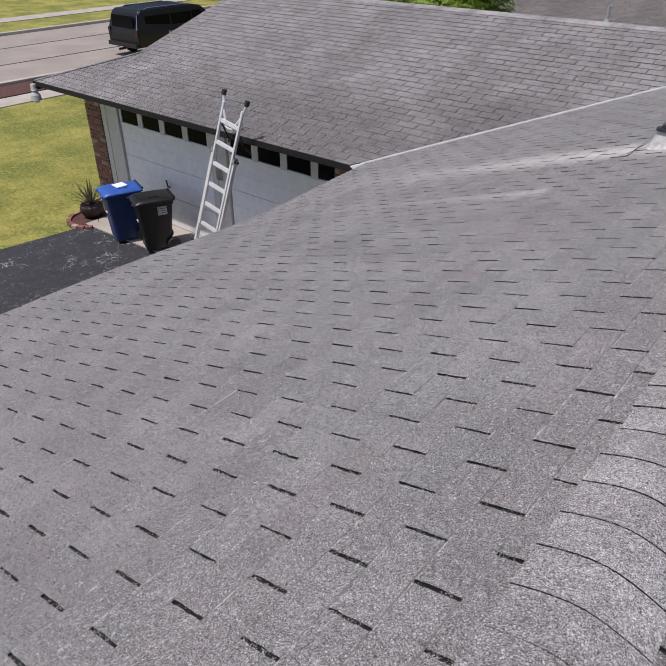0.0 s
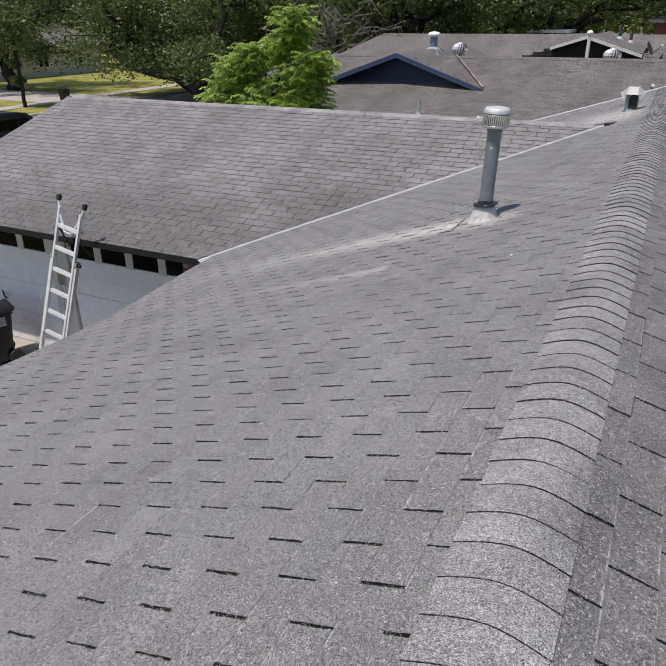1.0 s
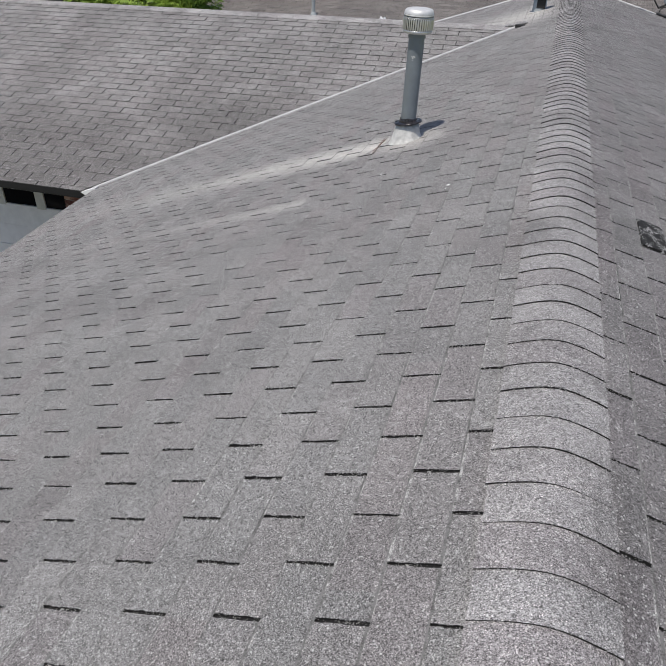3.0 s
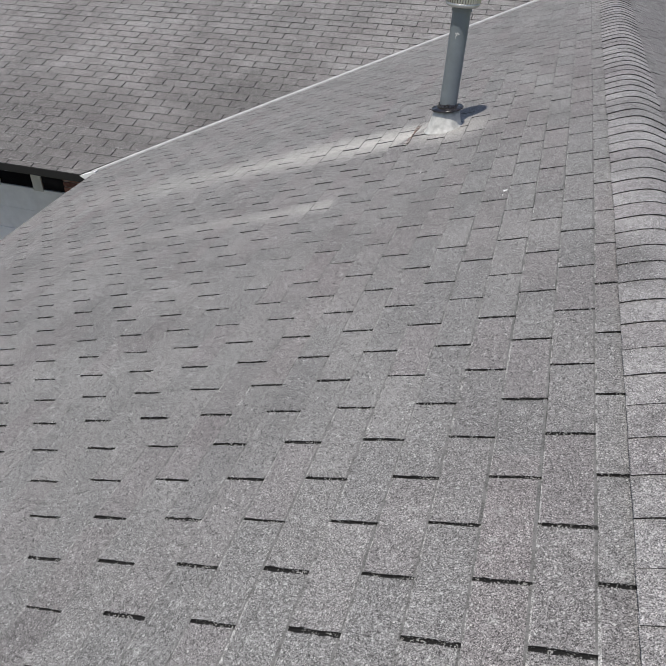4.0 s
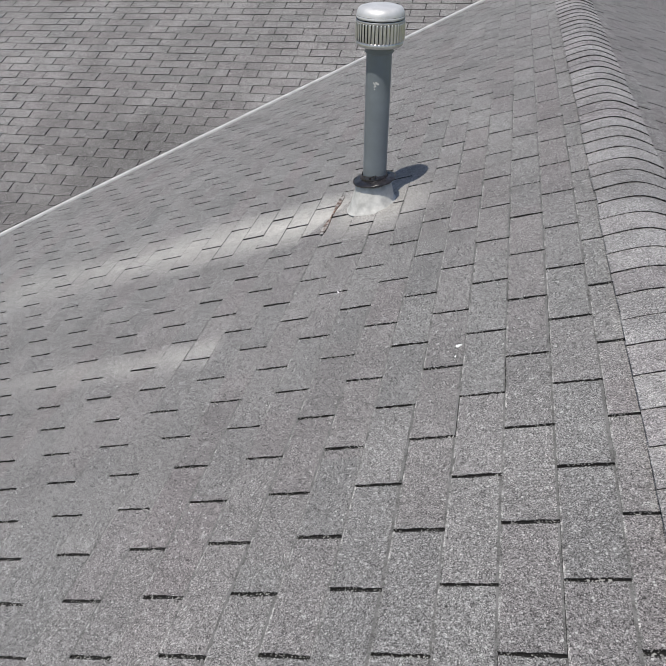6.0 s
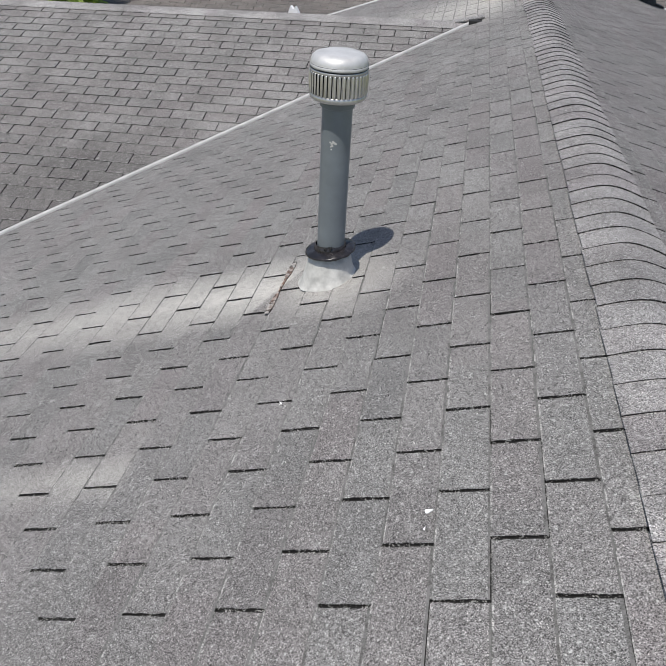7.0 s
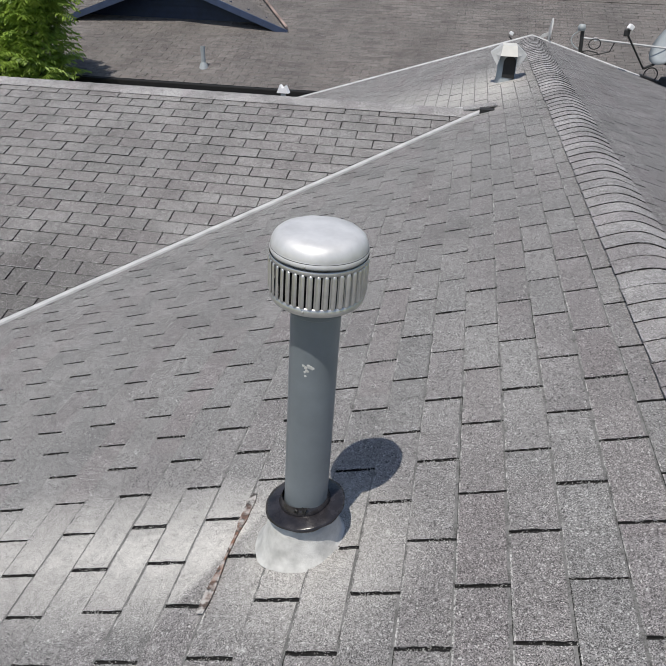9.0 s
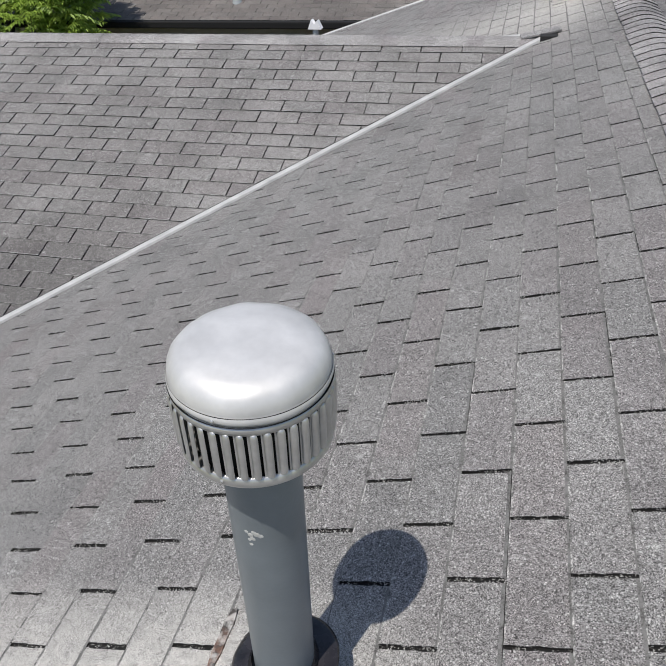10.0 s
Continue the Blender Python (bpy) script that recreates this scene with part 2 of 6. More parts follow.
M_ROAD = simple("road_concrete", (0.31, 0.278, 0.238), 0.88, var=0.14, scale=0.7, fine=30)
M_BRICKS = simple("red_brick", (0.20, 0.075, 0.055), 0.85, var=0.5, scale=11)
M_MORTAR = simple("mortar", (0.50, 0.44, 0.38), 0.9)
M_NAVY = simple("navy_paint", (0.012, 0.022, 0.055), 0.5, var=0.2)
M_NAVYTRIM = simple("slate_blue_paint", (0.04, 0.06, 0.115), 0.5, var=0.15)
M_BARK = simple("oak_bark", (0.017, 0.015, 0.013), 0.9, var=0.4, scale=6, fine=30, bump=0.8)
M_SIDING = simple("pale_siding", (0.52, 0.50, 0.47), 0.7, var=0.06)
M_PINK = simple("pinkish_wall", (0.48, 0.37, 0.33), 0.75, var=0.1)
M_REDWALL = simple("red_brown_wall", (0.20, 0.055, 0.045), 0.7, var=0.1)
M_CARBLACK = simple("black_car_paint", (0.002, 0.002, 0.0025), 0.40, var=0.1, bump=0)
M_TAIL = simple("dark_red_lens", (0.035, 0.006, 0.006), 0.25, var=0.2)
M_CHROME = simple("bumper_metal", (0.5, 0.5, 0.5), 0.25, 0.9, var=0.05)
M_RUST = simple("rusty_metal", (0.20, 0.115, 0.085), 0.75, var=0.6, scale=16, fine=90)
M_DISH = simple("grey_dish_paint", (0.34, 0.37, 0.38), 0.45, var=0.08)
M_SLATE = simple("dark_dish_paint", (0.05, 0.052, 0.055), 0.5, var=0.2)
M_MULCH = simple("red_mulch", (0.10, 0.045, 0.035), 0.95, var=0.5, scale=14, fine=50, bump=0.9)
M_FADED = simple("faded_rust_metal", (0.36, 0.27, 0.23), 0.6, 0.2, var=0.55, scale=3.0, fine=40)
M_FLUE = simple("blue_grey_flue", (0.16, 0.20, 0.27), 0.5)
M_POT = simple("dark_pot", (0.028, 0.014, 0.012), 0.6)


def leaf_material(name, lo, hi, rough=0.5):
    m = Nodes(name)
    isl = m.n("NewGeometry").outputs["Random Per Island"]
    big = m.ramp(m.noise(0.9, 3.0), (0.3, 0.0), (0.7, 1.0))
    f = m.math("ADD", m.math("MULTIPLY", isl, 0.6), m.math("MULTIPLY", big, 0.4))
    m.put(m.b, "Subsurface Weight", 0.0)
    col = m.mix(f, rgb(*lo), rgb(*hi))
    tr = m.n("BsdfTranslucent", Color=m.mix(0.5, col, rgb(*hi)))
    mixs = m.n("MixShader", Fac=0.28)
    m.t.links.new(m.b.outputs[0], mixs.inputs[1])
    m.t.links.new(tr.outputs[0], mixs.inputs[2])
    m.t.links.new(mixs.outputs[0], m.out.inputs[0])
    return m.done(col, rough)


M_OAKLEAF = leaf_material("oak_leaves", (0.019, 0.032, 0.010), (0.172, 0.235, 0.072))
M_LIME = leaf_material("bright_green_leaves", (0.065, 0.135, 0.018), (0.44, 0.60, 0.11))
M_BLADE = leaf_material("agave_blades", (0.05, 0.055, 0.03), (0.16, 0.14, 0.10))
M_PALM = leaf_material("palm_fronds", (0.02, 0.035, 0.011), (0.19, 0.23, 0.09))
M_TWIG = simple("grey_twigs", (0.16, 0.145, 0.125), 0.9)


def grass_material():
    m = Nodes("mown_lawn")
    dry = m.ramp(m.noise(0.7, 5.0, 0.65), (0.42, 0.0), (0.68, 1.0))
    g = m.mix(m.ramp(m.noise(13.0, 6.0, 0.8), (0.40, 0.0), (0.60, 1.0)), rgb(0.055, 0.085, 0.010), rgb(0.35, 0.36, 0.075))
    g = m.mix(m.ramp(m.noise(3.4, 5.0, 0.7), (0.36, 0.0), (0.66, 0.75)), g, rgb(0.12, 0.14, 0.02))
    col = m.mix(m.math("MULTIPLY", dry, 0.7), g, rgb(0.47, 0.40, 0.10))
    m.bump(m.noise(90.0, 4.0), 0.6, 0.015)
    return m.done(col, 0.9)


def asphalt_material():
    m = Nodes("sealed_asphalt")
    v = m.n("TexVoronoi", Scale=2.3)
    v.feature = "DISTANCE_TO_EDGE"
    warp = m.n("VectorMath")
    warp.operation = "ADD"
    nz = m.n("TexNoise", Scale=2.2, Detail=6.0)
    m.put(nz, "Vector", m.pos())
    sc = m.n("VectorMath")
    sc.operation = "SCALE"
    m.put(sc, "0", nz.outputs["Color"])
    m.put(sc, "Scale", 1.1)
    m.put(warp, "0", m.pos())
    m.put(warp, "1", sc.outputs[0])
    m.put(v, "Vector", warp.outputs[0])
    crack = m.math("LESS_THAN", v.outputs["Distance"], m.math("MULTIPLY", m.ramp(m.noise(1.1, 5.0, 0.65), (0.47, 0.0), (0.68, 1.0)), 0.024))
    base = m.mix(m.noise(5.0, 5.0), rgb(0.012, 0.013, 0.016), rgb(0.042, 0.043, 0.049))
    col = m.mix(m.math("MULTIPLY", crack, m.ramp(m.noise(9.0), (0.35, 0.25), (0.6, 0.9))), base, rgb(0.34, 0.34, 0.34))
    chip = m.math("MULTIPLY", m.ramp(m.noise(17.0, 5.0, 0.75), (0.57, 0.0), (0.63, 1.0)), m.ramp(m.noise(0.9, 3.0), (0.42, 0.0), (0.62, 1.0)))
    col = m.mix(m.math("MULTIPLY", chip, 0.6), col, rgb(0.26, 0.26, 0.265))
    m.bump(m.noise(120.0), 0.4, 0.003)
    return m.done(col, 0.75)


M_GRASS = grass_material()
M_ASPHALT = asphalt_material()

# ---- mesh helpers ----


def mesh_of(bm, name, mat, smooth=False):
    me = bpy.data.meshes.new(name)
    bm.to_mesh(me)
    bm.free()
    me.materials.append(mat)
    if smooth:
        for p in me.polygons:
            p.use_smooth = True
    return me


def part(name, bm, material, parent=None, label="", smooth=False):
    """One mesh object under a thing or a part (or at top level)."""
    me = bm if isinstance(bm, bpy.types.Mesh) else mesh_of(bm, name, material, smooth)
    ob = new(name, me)
    if parent is not None:
        ob.parent = parent
    return tagged(ob, label)


def thing(name, label, category, at=(0, 0, 0), turn=0.0, group="", kind=""):
    ob = new(name)
    ob.empty_display_size = 0.2
    ob.matrix_basis = pose(*at, 0, 0, turn)
    return tagged(ob, label, category, group, kind)


def data_mesh(name, verts, faces, slots, mats, smooth=False):
    """A mesh from lists; slots: the material of each face, or None."""
    me = bpy.data.meshes.new(name)
    me.from_pydata(verts, [], faces)
    for m in mats:
        me.materials.append(m)
    if slots:
        me.polygons.foreach_set("material_index", slots)
    if smooth:
        me.polygons.foreach_set("use_smooth", [True] * len(me.polygons))
    return me


def add_box(bm, x0, x1, y0, y1, z0, z1, bevel=0.0, m=None):
    made = bmesh.ops.create_cube(bm, size=1.0)["verts"]
    for v in made:
        v.co = Vector(((x0 + x1) / 2 + v.co.x * (x1 - x0), (y0 + y1) / 2 + v.co.y * (y1 - y0), (z0 + z1) / 2 + v.co.z * (z1 - z0)))
    if bevel:
        edges = list({e for v in made for e in v.link_edges})
        out = bmesh.ops.bevel(bm, geom=edges, offset=bevel, segments=2, profile=0.6, affect="EDGES")
        made = list({v for f in out["faces"] for v in f.verts} | {v for v in made if v.is_valid})
    if m is not None:
        bmesh.ops.transform(bm, matrix=m, verts=[v for v in made if v.is_valid])
    return bm


def box(*a, **k):
    return add_box(bmesh.new(), *a, **k)


def add_tube(bm, pts, radius, sides=8, ends=True):
    """A round bar along points; radius a number or one for each point."""
    pts = [Vector(p) for p in pts]
    rad = radius if isinstance(radius, (list, tuple)) else [radius] * len(pts)
    rings = []
    for i, p in enumerate(pts):
        d = (pts[min(i + 1, len(pts) - 1)] - pts[max(i - 1, 0)]).normalized()
        a = d.orthogonal().normalized() if i == 0 else (a - d * a.dot(d)).normalized()
        b = d.cross(a)
        rings.append([bm.verts.new(p + (a * math.cos(k * math.tau / sides) + b * math.sin(k * math.tau / sides)) * rad[i]) for k in range(sides)])
    for r0, r1 in zip(rings, rings[1:]):
        for k in range(sides):
            bm.faces.new((r0[k], r0[(k + 1) % sides], r1[(k + 1) % sides], r1[k]))
    if ends:
        bm.faces.new(rings[0][::-1])
        bm.faces.new(rings[-1])
    return bm


def tube(pts, radius, sides=8, ends=True):
    return add_tube(bmesh.new(), pts, radius, sides, ends)


def add_lathe(bm, profile, sides=32, centre=(0, 0, 0), m=None):
    """A turned body from (radius, height) pairs."""
    c = Vector(centre)
    made, rings = [], []
    for r, z in profile:
        if r < 1e-5:
            ring = [bm.verts.new(c + Vector((0, 0, z)))]
        else:
            ring = [bm.verts.new(c + Vector((r * math.cos(k * math.tau / sides), r * math.sin(k * math.tau / sides), z))) for k in range(sides)]
        rings.append(ring)
        made += ring
    for r0, r1 in zip(rings, rings[1:]):
        for k in range(sides):
            q = [r0[k % len(r0)], r0[(k + 1) % len(r0)], r1[(k + 1) % len(r1)], r1[k % len(r1)]]
            u = []
            for v in q:
                if v not in u:
                    u.append(v)
            if len(u) > 2:
                bm.faces.new(u)
    if m is not None:
        bmesh.ops.transform(bm, matrix=m, verts=made)
    return bm


def lathe(profile, sides=32, centre=(0, 0, 0), m=None):
    return add_lathe(bmesh.new(), profile, sides, centre, m)


def prism(poly, y0, y1, axis="y"):
    """A solid from a closed outline in (x, z) pushed along y, or in (y, z) along x, or in (x, y) along z."""
    bm = bmesh.new()
    put = {"y": lambda a, b, t: (a, t, b), "x": lambda a, b, t: (t, a, b), "z": lambda a, b, t: (a, b, t)}[axis]
    lo = [bm.verts.new(put(a, b, y0)) for a, b in poly]
    hi = [bm.verts.new(put(a, b, y1)) for a, b in poly]
    bm.faces.new(lo)
    bm.faces.new(hi[::-1])
    n = len(poly)
    for i in range(n):
        bm.faces.new((lo[i], hi[i], hi[(i + 1) % n], lo[(i + 1) % n]))
    bmesh.ops.recalc_face_normals(bm, faces=bm.faces)
    return bm


# ---- the roofs in numbers ----
HR, ML, MR = 3.96, 0.316, 0.2885           # main ridge height, left and right pitch
EAVE_L, EAVE_R = -4.60, 4.60
EAVE_V = -4.69                             # foot of the valley, where the wing's eave meets the slope
Y_BACK, Y_GABLE = -1.5, 18.95
YW, ZW, MW = 15.05, 3.755, 0.32            # wing ridge
YE_NEAR, YE_FAR = 11.02, 19.08
TAB, EXPO, CAP = 0.305, 0.12835, 0.12876
TAB_L, EXPO_L, TOP_L, PHASE_L, LEAN_L = 0.3062, 0.1268, 0.2305, 0.2035, -0.0050   # courses of the left slope, racked a little askew


def sag(x, y):
    """The left slope has settled towards its eave."""
    return -0.085 * math.exp(-((y - 9.2) / 1.25) ** 2) * min(1.0, (x / EAVE_L) ** 2) if x < 0 else 0.0


def main_z(x, y):
    return HR - (ML * -x if x < 0 else MR * x) + sag(x, y)


def wing_z(y):
    return ZW - MW * abs(y - YW)


def clip(poly, a, b, c):
    """Keep the side a*u + b*v + c >= 0 of a polygon."""
    out = []
    for i, p in enumerate(poly):
        q = poly[(i + 1) % len(poly)]
        dp, dq = a * p[0] + b * p[1] + c, a * q[0] + b * q[1] + c
        if dp >= 0:
            out.append(p)
        if (dp >= 0) != (dq >= 0):
            t = dp / (dp - dq)
            out.append((p[0] + t * (q[0] - p[0]), p[1] + t * (q[1] - p[1])))
    return out


class Slope:
    """A shingled plane. u runs along the ridge, s down the slope."""

    def __init__(self, origin, u_dir, down, drop=None):
        self.o, self.u, self.d = Vector(origin), Vector(u_dir).normalized(), Vector(down).normalized()
        self.n = self.u.cross(self.d)
        if self.n.z < 0:
            self.n = -self.n
        self.drop = drop

    def at(self, u, s, h=0.0):
        p = self.o + self.u * u + self.d * s + self.n * h
        if self.drop:
            p.z += self.drop(p.x, p.y)
        return p

    def matrix(self, u, s):
        p = self.at(u, s)
        x, y = self.u, self.d
        m = Matrix((x, y, self.n)).transposed().to_4x4()
        m.translation = p
        return m


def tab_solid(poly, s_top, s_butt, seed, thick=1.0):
    """One tab over its outline as (vertices, faces, material slots): a painted line of shade and grit at its head, a
    worn pale lip, dark cut sides. The butt stands proud.
    """
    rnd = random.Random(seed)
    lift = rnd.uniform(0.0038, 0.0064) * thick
    # width of the painted shade and grit line, and of the worn lip
    head_line, lip = rnd.uniform(0.0040, 0.0080), rnd.uniform(0.0026, 0.0056) * thick

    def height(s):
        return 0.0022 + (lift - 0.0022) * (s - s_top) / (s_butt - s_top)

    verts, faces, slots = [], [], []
    for lo, hi, slot in ((s_top - 1, s_top + head_line, 2), (s_top + head_line, s_butt - lip, 0), (s_butt - lip, s_butt + 1, 3)):
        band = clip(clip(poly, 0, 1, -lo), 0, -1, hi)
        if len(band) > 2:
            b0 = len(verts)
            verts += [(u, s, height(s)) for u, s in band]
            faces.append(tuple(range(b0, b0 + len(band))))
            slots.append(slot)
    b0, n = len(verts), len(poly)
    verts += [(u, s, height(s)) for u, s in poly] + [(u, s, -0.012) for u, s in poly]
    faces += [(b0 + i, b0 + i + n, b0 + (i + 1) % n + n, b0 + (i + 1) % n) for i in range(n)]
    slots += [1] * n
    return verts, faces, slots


def ragged_tab(ua, ub, s_top, s_butt, rnd, n):
    """Outline of a tab; its cut sides are frayed in n steps."""
    def side(u, lo, hi, sign):
        pts = [(u, lo)]
        for i in range(1, n):
            f = (i + rnd.uniform(-0.35, 0.35)) / n
            pts.append((u + sign * rnd.uniform(-0.0022, 0.0012), lo + (hi - lo) * f))
        return pts + [(u, hi)]
    return side(ub, s_top, s_butt, 1) + side(ua, s_butt, s_top, -1)


def worn(p):
    """Whether the tab lies where the eye passes close by."""
    return -3.2 < p.x < 1.6 and 4.8 < p.y < 12.6


def shingles(parent, slope, rows, s0, phase, u_range, mat, own, name, cuts=(), gap=0.0096, seed=1, thick=1.0, tab=TAB, expo=EXPO, lean=0.0):
    """Tabs over a slope. rows: how many courses; u_range: the ends along the ridge; own(p): whether the tab is a piece of its own;
    cuts: half planes in (u, s) to which the field is trimmed; lean: how far each course is shifted along."""
    rnd = random.Random(seed)
    verts, faces, edges = [], [], []
    shared = []
    for k in range(9):
        shared.append(data_mesh("shingle", *tab_solid(ragged_tab(-tab / 2 + gap / 2, tab / 2 - gap / 2, -expo, 0, random.Random(70 + k), 8), -expo, 0, k, thick), [mat, M_EDGE, M_DIRT_SHADE, M_LIP]))
    made = 0
    for r in range(rows):
        sb = s0 + r * expo
        ph = phase + lean * r + (tab / 2 if r % 2 else 0.0)
        n0, n1 = math.floor((u_range[0] - ph) / tab) - 1, math.ceil((u_range[1] - ph) / tab) + 1
        for i in range(n0, n1):
            ua, ub = ph + i * tab + gap / 2 + rnd.uniform(-0.0015, 0.0015), ph + (i + 1) * tab - gap / 2 + rnd.uniform(-0.0015, 0.0015)
            db = rnd.uniform(-0.0022, 0.0022)
            poly = ragged_tab(ua, ub, sb - expo, sb + db, rnd, 7 if worn(slope.at((ua + ub) / 2, sb)) else 1)
            whole = True
            for a, b, c in [(1, 0, -u_range[0]), (-1, 0, u_range[1]), *cuts]:
                new_poly = clip(poly, a, b, c)
                whole &= len(new_poly) == len(poly) and all(p in poly for p in new_poly)
                poly = new_poly
                if len(poly) < 3:
                    break
            if len(poly) < 3:
                continue
            mid = slope.at((ua + ub) / 2, sb - expo / 2)
            if whole and made < 290 and own(mid):
                ob = new("shingle", shared[rnd.randrange(9)])
                ob.parent = parent
                ob.matrix_basis = slope.matrix((ua + ub) / 2, sb + db)
                made += 1
                continue
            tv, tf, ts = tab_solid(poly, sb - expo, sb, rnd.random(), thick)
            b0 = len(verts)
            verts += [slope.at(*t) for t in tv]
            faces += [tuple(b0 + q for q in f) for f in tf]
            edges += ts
    field = part(name, data_mesh(name, verts, faces, edges, [mat, M_EDGE, M_DIRT_SHADE, M_LIP]), mat, parent)
    tagged(field, kind="stuff")
    return field


def ridge_caps(parent, u0, u1, pt, left_w, right_w, left_m, right_m, phase, mat, side, rise=0.010, step=0.0038, loose=1.0):
    """Folded cap shingles over a ridge; pt(u, across, height) gives places. One piece each, sharing one mesh."""
    prof = []
    for k in range(11):
        f = -1 + 2 * k / 10
        a = f * (left_w if f < 0 else right_w)
        m = left_m if f < 0 else right_m
        round_off = 0.055
        h = -m * (math.sqrt(a * a + round_off ** 2) - round_off) + rise * (1 - abs(f) ** 2.2) + 0.004 - 0.006 * f * f
        prof.append((a, h))
    length = CAP + 0.03
    verts, faces = [], []
    n = len(prof)
    for u, lift in ((0.0, step), (length * 0.5, step * 0.4), (length, -0.0035)):
        verts += [(a, u, h + lift) for a, h in prof]
    verts += [(a, 0.0015, h - 0.004) for a, h in prof]
    verts += [(a, 0.0, h + step) for a, h in prof]
    for r in range(2):
        faces += [(r * n + i, r * n + i + 1, (r + 1) * n + i + 1, (r + 1) * n + i) for i in range(n - 1)]
    faces += [(3 * n + i, 3 * n + i + 1, 4 * n + i + 1, 4 * n + i) for i in range(n - 1)]
    me = data_mesh("cap_shingle", verts, faces, [0] * (2 * (n - 1)) + [1] * (n - 1), [mat, M_EDGE], True)
    k = math.ceil((u0 - phase) / CAP)
    rnd = random.Random(5)
    while phase + (k + 1) * CAP < u1:
        ob = new("cap_shingle", me)
        ob.parent = parent
        ob.matrix_basis = pt(phase + k * CAP + rnd.uniform(-0.003, 0.003)) @ pose(rnd.uniform(-0.003, 0.003) * loose, 0, rnd.uniform(-0.001, 0.001) * loose, 0, 0, rnd.uniform(-0.8, 0.8) * loose)
        k += 1


# ---- ground, road and lawn ----


def ground():
    bm = bmesh.new()
    bmesh.ops.create_grid(bm, x_segments=2, y_segments=2, size=400)
    ob = part("ground", bm, M_GRASS, label="mown green lawn with dry yellow patches")
    tagged(ob, category="lawn", kind="structure")
    road = part("road", box(-33.0, -23.4, -300, 300, -0.05, 0.012), M_ROAD, label="pale concrete street with dark seams")
    tagged(road, category="road", kind="structure")
    for x in (-29.9, -26.6):
        seam = part("seam", box(x - 0.06, x + 0.06, -200, 200, 0.0, 0.017), M_TAR, road, "dark tarred joint")
    for x, w in ((-33.25, 0.25), (-23.4, 0.25)):
        k = part("kerb", box(x, x + w, -300, 300, -0.05, 0.14, 0.02), M_CONC, label="low concrete kerb along the street")
        tagged(k, category="kerb", kind="structure")
    for x0, x1 in ((-38.4, -37.0), (-21.6, -20.6)):
        w = part("pavement", box(x0, x1, -300, 300, -0.05, 0.03), M_CONC, label="pale concrete footpath beside the lawn")
        tagged(w, category="footpath", kind="structure")
    # neighbouring drives
    for x0, x1, y0, y1 in ((-60, -33.2, 38.5, 43.5), (-23.4, -14, 42, 46)):
        w = part("pavement", box(x0, x1, y0, y1, -0.05, 0.034), M_CONC, label="pale concrete drive across the lawn")
        tagged(w, category="driveway", kind="structure")
    d = part("pavement", prism([(-10.95, 10.83), (-8.7, 10.93), (-4.9, 11.03), (-4.9, 5.0), (-12.0, 4.4)], -0.05, 0.02, "z"), M_ASPHALT,
             label="black sealed asphalt drive with pale cracks")
    tagged(d, category="driveway", kind="structure")
    a = part("pavement", prism([(-11.0, 10.80), (-8.7, 10.90), (-4.9, 11.0), (-4.9, 11.95), (-11.0, 11.95)], -0.05, 0.045, "z"), M_CONC,
             label="concrete apron before the garage doors")
    tagged(a, category="apron", kind="structure")


ground()

# ---- the house under the camera ----
house = thing("house", "single-storey house with a low grey shingle roof and garage wing", "house")


def wedge_on(name, tri, thick, mat, parent, label=""):
    """A sloping slab from a polygon of 3D corners, thickened downwards."""
    bm = bmesh.new()
    top = [bm.verts.new(p) for p in tri]
    low = [bm.verts.new((p[0], p[1], p[2] - thick)) for p in tri]
    bm.faces.new(top)
    bm.faces.new(low[::-1])
    n = len(tri)
    for i in range(n):
        bm.faces.new((top[i], low[i], low[(i + 1) % n], top[(i + 1) % n]))
    bmesh.ops.recalc_face_normals(bm, faces=bm.faces)
    return part(name, bm, mat, parent, label)


def left_deck():
    """The boards under the left slope follow its sag."""
    bm = bmesh.new()
    ys = [Y_BACK + (Y_GABLE - Y_BACK) * i / 60 for i in range(61)]
    xs = [EAVE_L * i / 10 for i in range(11)]
    for h in (-0.004, -0.11):
        g = [[bm.verts.new((x, y, main_z(x, y) + h)) for x in xs] for y in ys]
        for i in range(60):
            for j in range(10):
                bm.faces.new((g[i][j], g[i + 1][j], g[i + 1][j + 1], g[i][j + 1]))
    return part("roof_deck", bm, M_UNDER, house)


roof_left = left_deck()
roof_right = wedge_on("roof_deck", [(0, Y_BACK, HR - 0.004), (0, Y_GABLE, HR - 0.004), (EAVE_R, Y_GABLE, HR - MR * EAVE_R - 0.004), (EAVE_R, Y_BACK, HR - MR * EAVE_R - 0.004)], 0.1, M_UNDER, house)
X_RAKE, X_HIP, Y_HIP = -10.70, -12.10, 12.42
ZE = wing_z(YE_NEAR)
roof_wing = wedge_on("roof_deck", [(-0.3, YW, ZW - 0.004), (X_RAKE, YW, ZW - 0.004), (X_RAKE, Y_HIP, wing_z(Y_HIP) - 0.004), (X_HIP, YE_NEAR, ZE - 0.004), (EAVE_V, YE_NEAR, ZE - 0.004)], 0.1, M_UNDER, house)
roof_wing_far = wedge_on("roof_deck", [(X_RAKE, YW, ZW - 0.004), (-0.3, YW, ZW - 0.004), (EAVE_V, YE_FAR, ZE - 0.004), (X_HIP, YE_FAR, ZE - 0.004), (X_RAKE, 2 * YW - Y_HIP, wing_z(Y_HIP) - 0.004)], 0.1, M_UNDER, house)
hip_z = wing_z(Y_HIP)
